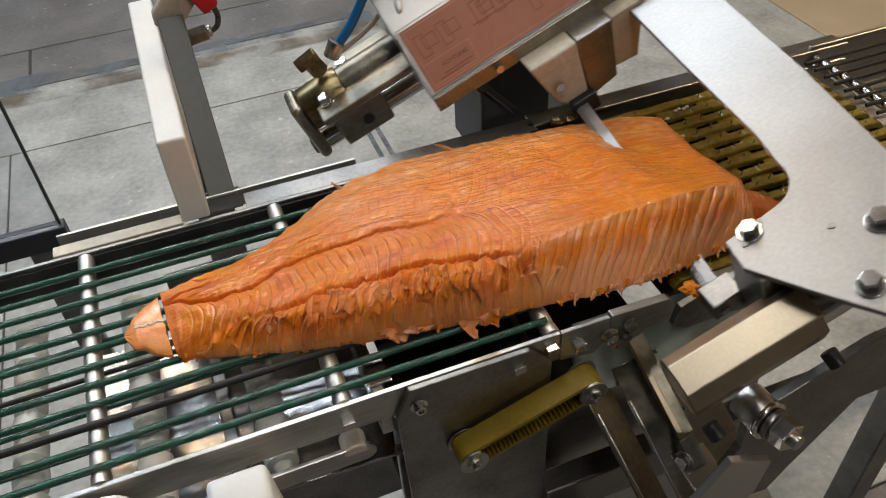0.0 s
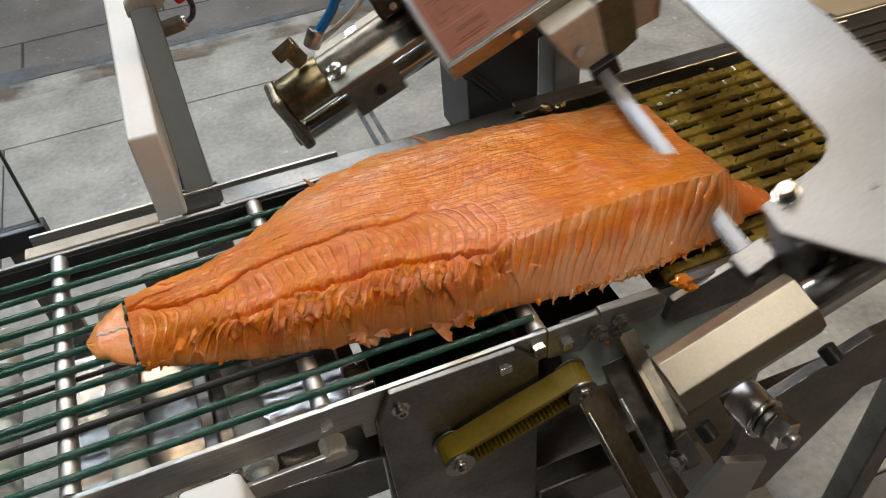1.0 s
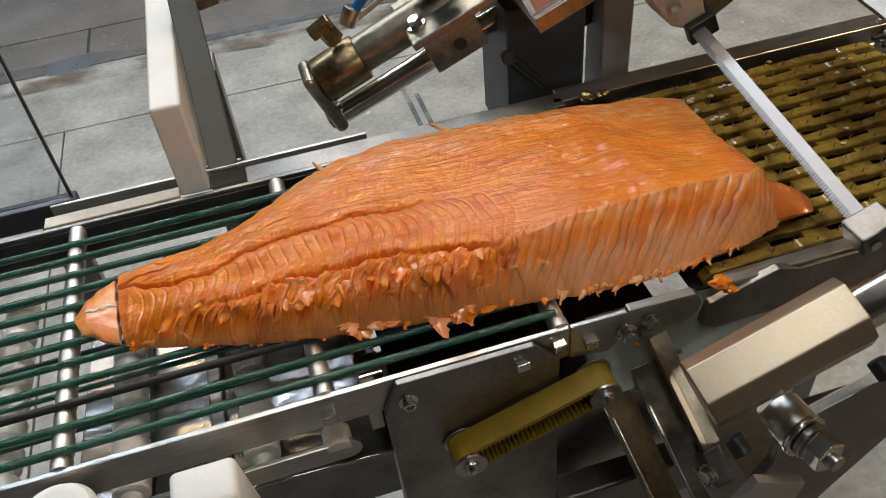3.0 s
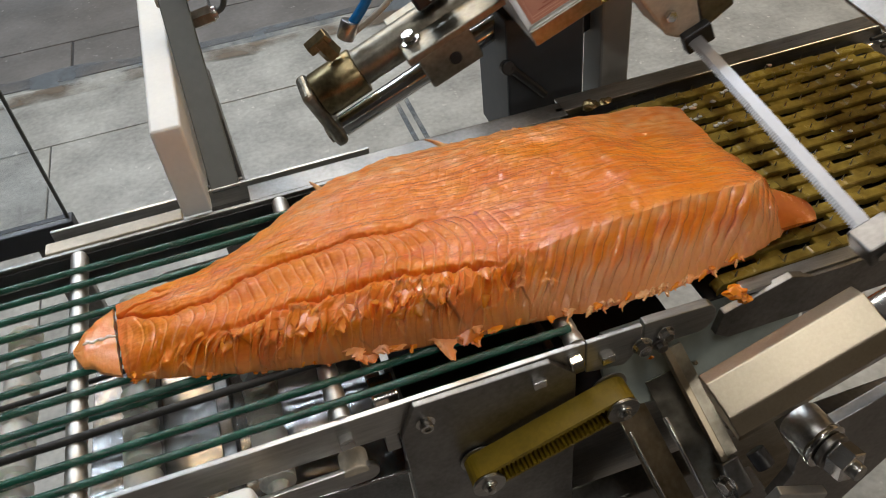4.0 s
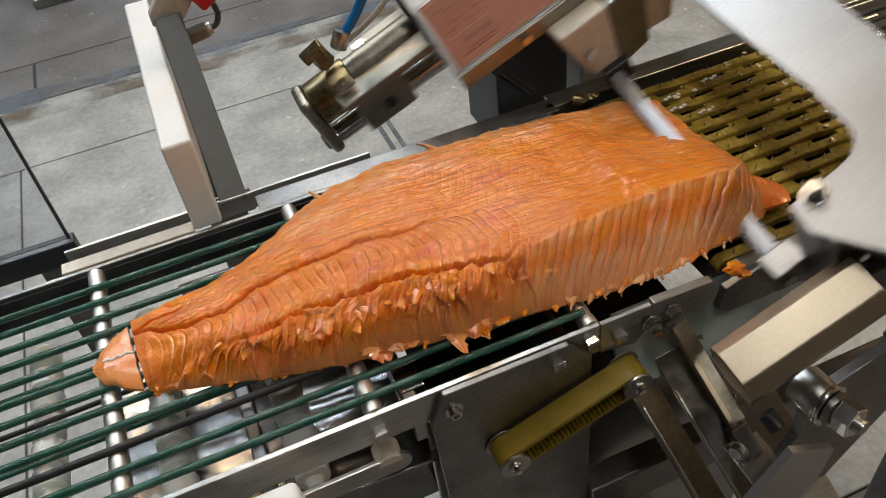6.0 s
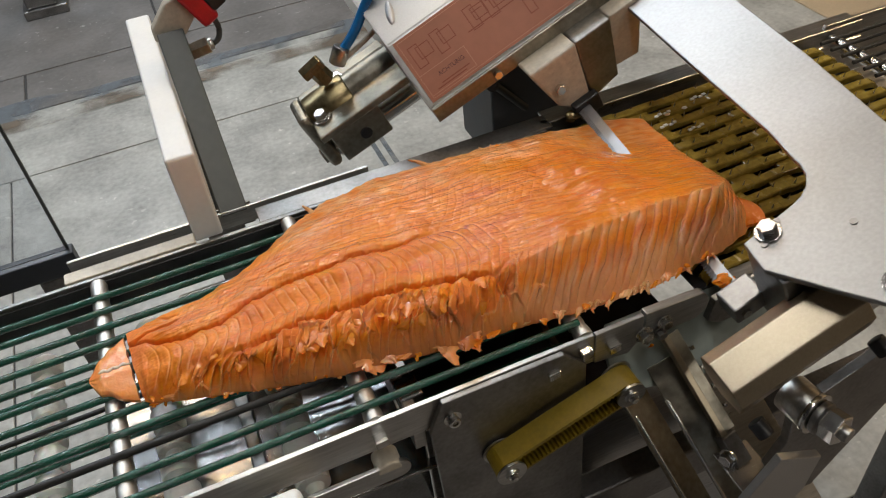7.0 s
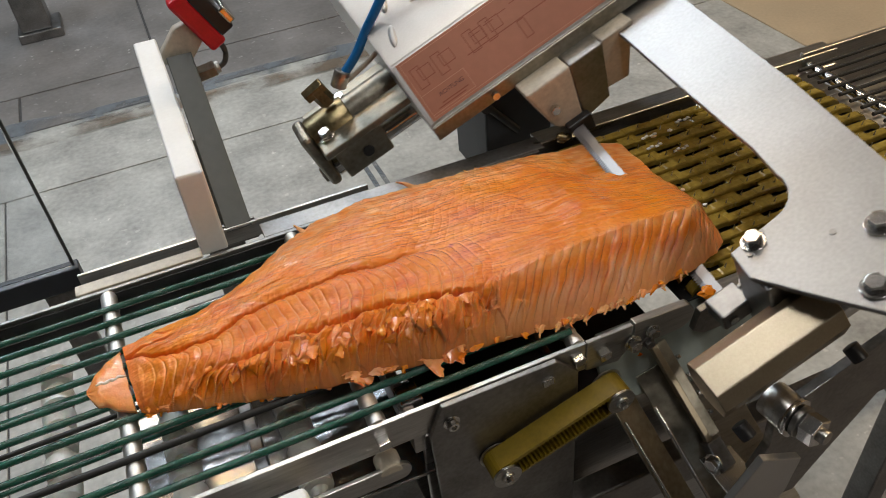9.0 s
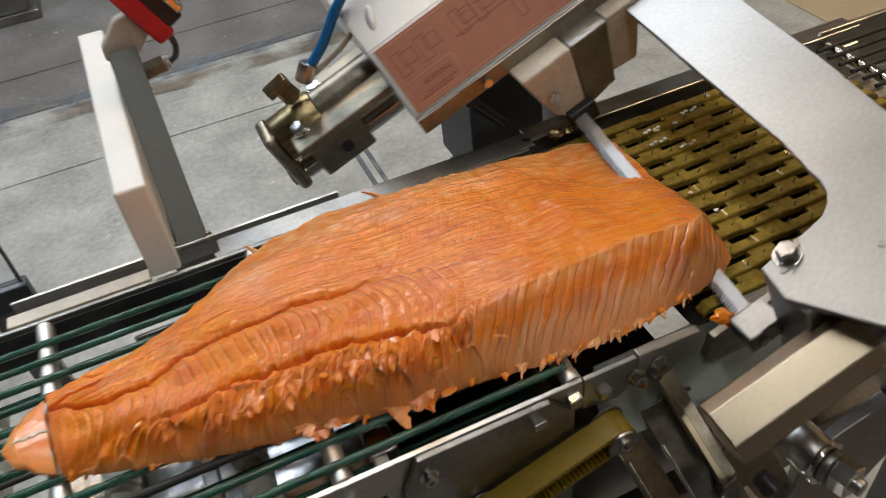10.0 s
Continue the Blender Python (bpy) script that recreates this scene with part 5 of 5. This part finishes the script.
def build_fish():
    fish = thing("salmon_fillet", "glistening orange salmon fillet being sliced on the cords", "fish")
    rng = random.Random(7)
    build_fillet(fish)
    # pale strands below the sliced flank, torn lumps below the lower back, thin shreds towards the tail
    for _ in range(46):
        x = rng.uniform(2.05, 4.1)
        shred(fish, rng, x, curve_at(NEAR, x) + rng.uniform(0.02, 0.06), rng.uniform(9.57, 9.61), rng.uniform(0.06, 0.13), rng.uniform(0.016, 0.04), rng.uniform(-150, -115), rng.uniform(0.15, 0.4), rng.choice((FLESH_TAN, FLESH_TAN, FLESH_PALE, FLESH_FLAKE)))
    for _ in range(26):
        x = rng.uniform(0.55, 2.1)
        shred(fish, rng, x, curve_at(NEAR, x) + rng.uniform(0.03, 0.14), rng.uniform(9.57, 9.66), rng.uniform(0.08, 0.17), rng.uniform(0.04, 0.10), rng.uniform(-140, -60), rng.uniform(0.0, 0.5), rng.choice((FLESH_PALE, FLESH_PALE, FLESH_FLAKE)), 1.0)
    for x, length, wide in ((1.33, 0.24, 0.09), (1.52, 0.20, 0.06), (0.62, 0.16, 0.05), (2.42, 0.18, 0.03), (3.05, 0.15, 0.05)):
        shred(fish, rng, x, curve_at(NEAR, x) + 0.06, 9.60, length, wide, rng.uniform(-125, -85) if x < 2 else rng.uniform(-150, -130), 0.25, FLESH_PALE if x < 2 else FLESH_TAN)
    for _ in range(44):
        x = rng.uniform(-1.2, 0.7)
        shred(fish, rng, x, curve_at(NEAR, x) + rng.uniform(0.02, 0.08), rng.uniform(9.56, 9.62), rng.uniform(0.05, 0.08), rng.uniform(0.02, 0.06), rng.uniform(-120, -80), rng.uniform(0.3, 0.7), rng.choice((FLESH_FLAKE, FLESH_FLAKE, FLESH_PALE)))
    # loose scales of flesh lying on the torn side
    for _ in range(30):
        x = rng.uniform(-0.7, 1.75)
        y = curve_at(NEAR, x) + rng.uniform(0.12, 0.42)
        fall = math.atan2(body_at(x, y + 0.05) - body_at(x, y - 0.05), 0.1)
        shred(fish, rng, x, y, body_at(x, y) + 0.006, rng.uniform(0.08, 0.17), rng.uniform(0.04, 0.085), rng.uniform(-120, -60), fall + 0.03, FLESH_FLAKE, 0.4)
    # shreds along the belly edge, two of them standing up
    for n in range(30):
        x = rng.uniform(0.3, 3.5)
        shred(fish, rng, x, curve_at(FAR, x) - 0.06, rng.uniform(9.60, 9.64), rng.uniform(0.05, 0.09), rng.uniform(0.03, 0.10), rng.uniform(60, 130), 0.0, FLESH_TAN if n % 3 else FLESH_FLAKE)
    for x, length in ((0.75, 0.15), (2.12, 0.22)):
        shred(fish, rng, x, curve_at(FAR, x) - 0.06, 9.64, length, 0.035, 120, 0.6, FLESH_TAN, 0.3)
    # cut-off tail tip
    bm = bmesh.new()
    rows = []
    for i in range(33):
        x = -1.70 + 0.372 * i / 32
        y0, y1 = curve_at(NEAR, x) + 0.04 * noise.noise((x * 10, 0, 0)), curve_at(FAR, x) + 0.02 * noise.noise((x * 14, 6, 0))
        rows.append([bm.verts.new((x + 0.012 * noise.noise((j * 0.3, 1, 1)) + 0.07 * (1.5 - y0 - (y1 - y0) * j / 28) * i / 32, y0 + (y1 - y0) * j / 28, 9.572 + 0.055 * math.sin(math.pi * j / 28) ** 0.5 * min(1, i / 10) + 0.006 * noise.noise((x * 9, j * 0.3, 0)))) for j in range(29)])
    for a, b in zip(rows, rows[1:]):
        for j in range(28):
            bm.faces.new((a[j], b[j], b[j + 1], a[j + 1]))
    ex = bmesh.ops.extrude_face_region(bm, geom=bm.faces[:])
    for v in [g for g in ex["geom"] if isinstance(g, bmesh.types.BMVert)]:
        v.co.z = 9.538
    bmesh.ops.recalc_face_normals(bm, faces=bm.faces)
    part("tail_tip", bm, FLESH_PALE, fish, "pale cut-off tail tip", smooth=True)
    fb = bmesh.new()
    for i in range(26):
        bmesh.ops.create_icosphere(fb, subdivisions=2, radius=0.02, matrix=Matrix.Translation((-1.58 + 0.0095 * i, 1.52 + 0.010 * math.sin(i * 0.7), 9.628)) @ Matrix.Diagonal((1.2, 0.7 + 0.3 * math.sin(i), 0.4, 1)))
    part("fat_line", fb, FAT, fish, "white line of fat", smooth=True)
    # smooth loose slice at the head end, shaved away as the blade works
    bm = bmesh.new()
    rows = []
    for j in range(41):
        y = 0.46 + 1.05 * j / 40
        reach = 4.58 + 0.36 * math.exp(-((y - 0.66) / 0.42) ** 2) + 0.012 * noise.noise((y * 6, 0, 4))
        h = 0.31 * min(1, (y - 0.45) / 0.35) ** 0.6 * (1 - 0.85 * max(0, (y - 0.8) / 0.75))
        rows.append([bm.verts.new((4.1 + (reach - 4.1) * i / 24, y, 9.562 + h * (1 - (i / 24) ** 1.9) + 0.008 * noise.noise((i * 0.2, y * 3, 1)))) for i in range(25)])
    for a, b in zip(rows, rows[1:]):
        for i in range(24):
            bm.faces.new((a[i], a[i + 1], b[i + 1], b[i]))
    ex = bmesh.ops.extrude_face_region(bm, geom=bm.faces[:])
    for v in [g for g in ex["geom"] if isinstance(g, bmesh.types.BMVert)]:
        v.co.z = 9.545
    bmesh.ops.recalc_face_normals(bm, faces=bm.faces)
    slice_ = part("loose_slice", bm, FLESH_SMOOTH, fish, "smooth pink loose slice at the cut end", smooth=True)
    return fish, slice_


build_back_post()
build_side_table()
build_cylinder()
HEAD = build_head()
FISH, LOOSE_SLICE = build_fish()


# ---------------------------------------------------------------- movement
STROKE = [
    (0, 0.13), (0.1, -0.01), (0.2, -0.09), (0.3, -0.13), (0.4, 0.09), (0.5, 0.57), (0.6, 0.96), (0.7, 1.14), (0.8, 1.22), (0.9, 0.95), (1, 0.56), (1.1,
    0.25), (1.2, -0.04), (1.3, -0.09), (1.4, -0.12), (1.5, 0.09), (1.6, 0.54), (1.7, 0.90), (1.85, 1.13), (1.9, 1.15), (2, 0.95), (2.1, 0.62), (2.2,
    0.32), (2.3, 0.04), (2.4, -0.05), (2.5, -0.10), (2.6, 0.12), (2.7, 0.54), (2.85, 1.08), (2.95, 1.17), (3.05, 1.12), (3.2, 0.62), (3.4, 0.10), (3.52,
    -0.08), (3.62, -0.10), (3.72, 0.10), (3.88, 0.75), (4.02, 1.14), (4.1, 1.17), (4.2, 1.00), (4.3, 0.63), (4.4, 0.39), (4.5, 0.05), (4.6, -0.06), (4.7,
    -0.10), (4.8, -0.03), (4.9, 0.38), (5, 0.81), (5.12, 1.12), (5.22, 1.17), (5.3, 1.05), (5.4, 0.67), (5.5, 0.40), (5.6, 0.06), (5.7, -0.04), (5.8,
    -0.10), (5.9, -0.05), (6.05, 0.60), (6.2, 1.08), (6.3, 1.17), (6.38, 1.13), (6.5, 0.76), (6.65, 0.32), (6.8, 0.03), (6.9, -0.07), (7, -0.05), (7.1,
    0.42), (7.2, 0.79), (7.3, 1.09), (7.4, 1.17), (7.5, 1.13), (7.6, 0.72), (7.7, 0.49), (7.8, 0.17), (7.9, 0.02), (8, -0.11), (8.1, -0.07), (8.2, 0.32),
    (8.3, 0.74), (8.4, 1.11), (8.5, 1.17), (8.6, 1.13), (8.7, 0.73), (8.8, 0.44), (8.9, 0.12), (9, -0.00), (9.1, -0.09), (9.2, -0.04), (9.3, 0.30), (9.4,
    0.74), (9.5, 1.11), (9.6, 1.09), (9.7, 0.99), (9.8, 0.54), (9.9, 0.28), (10, 0.11)
]
FEED = [(0, 0), (0.65, 0), (0.95, -0.085), (1.7, -0.085), (2.0, -0.17), (2.75, -0.175), (3.05, -0.255), (3.8, -0.26), (4.1, -0.335), (4.9, -0.34), (5.3, -0.41),
        (6.0, -0.415), (6.35, -0.48), (7.15, -0.485), (7.5, -0.55), (8.25, -0.553), (8.55, -0.62), (9.3, -0.623), (9.6, -0.69), (10, -0.695)]


SHAVED = [(0, 0), (4.9, 0), (5.3, -0.04), (6.0, -0.05), (6.35, -0.10), (7.15, -0.14), (7.5, -0.28), (8.25, -0.34), (8.55, -0.40), (10, -0.44)]


def motions():
    c, s = math.cos(radians(SLOPE)), math.sin(radians(SLOPE))
    walk(HEAD, [(t, pose((HEAD_AT.x + d * c) * DM, HEAD_AT.y * DM, (HEAD_AT.z + d * s) * DM, 0, -SLOPE, 0)) for t, d in STROKE])
    walk(FISH, [(t, pose(d * DM, 0, 0)) for t, d in FEED])
    walk(LOOSE_SLICE, [(t, pose(d * DM, 0, 0)) for t, d in SHAVED])


motions()
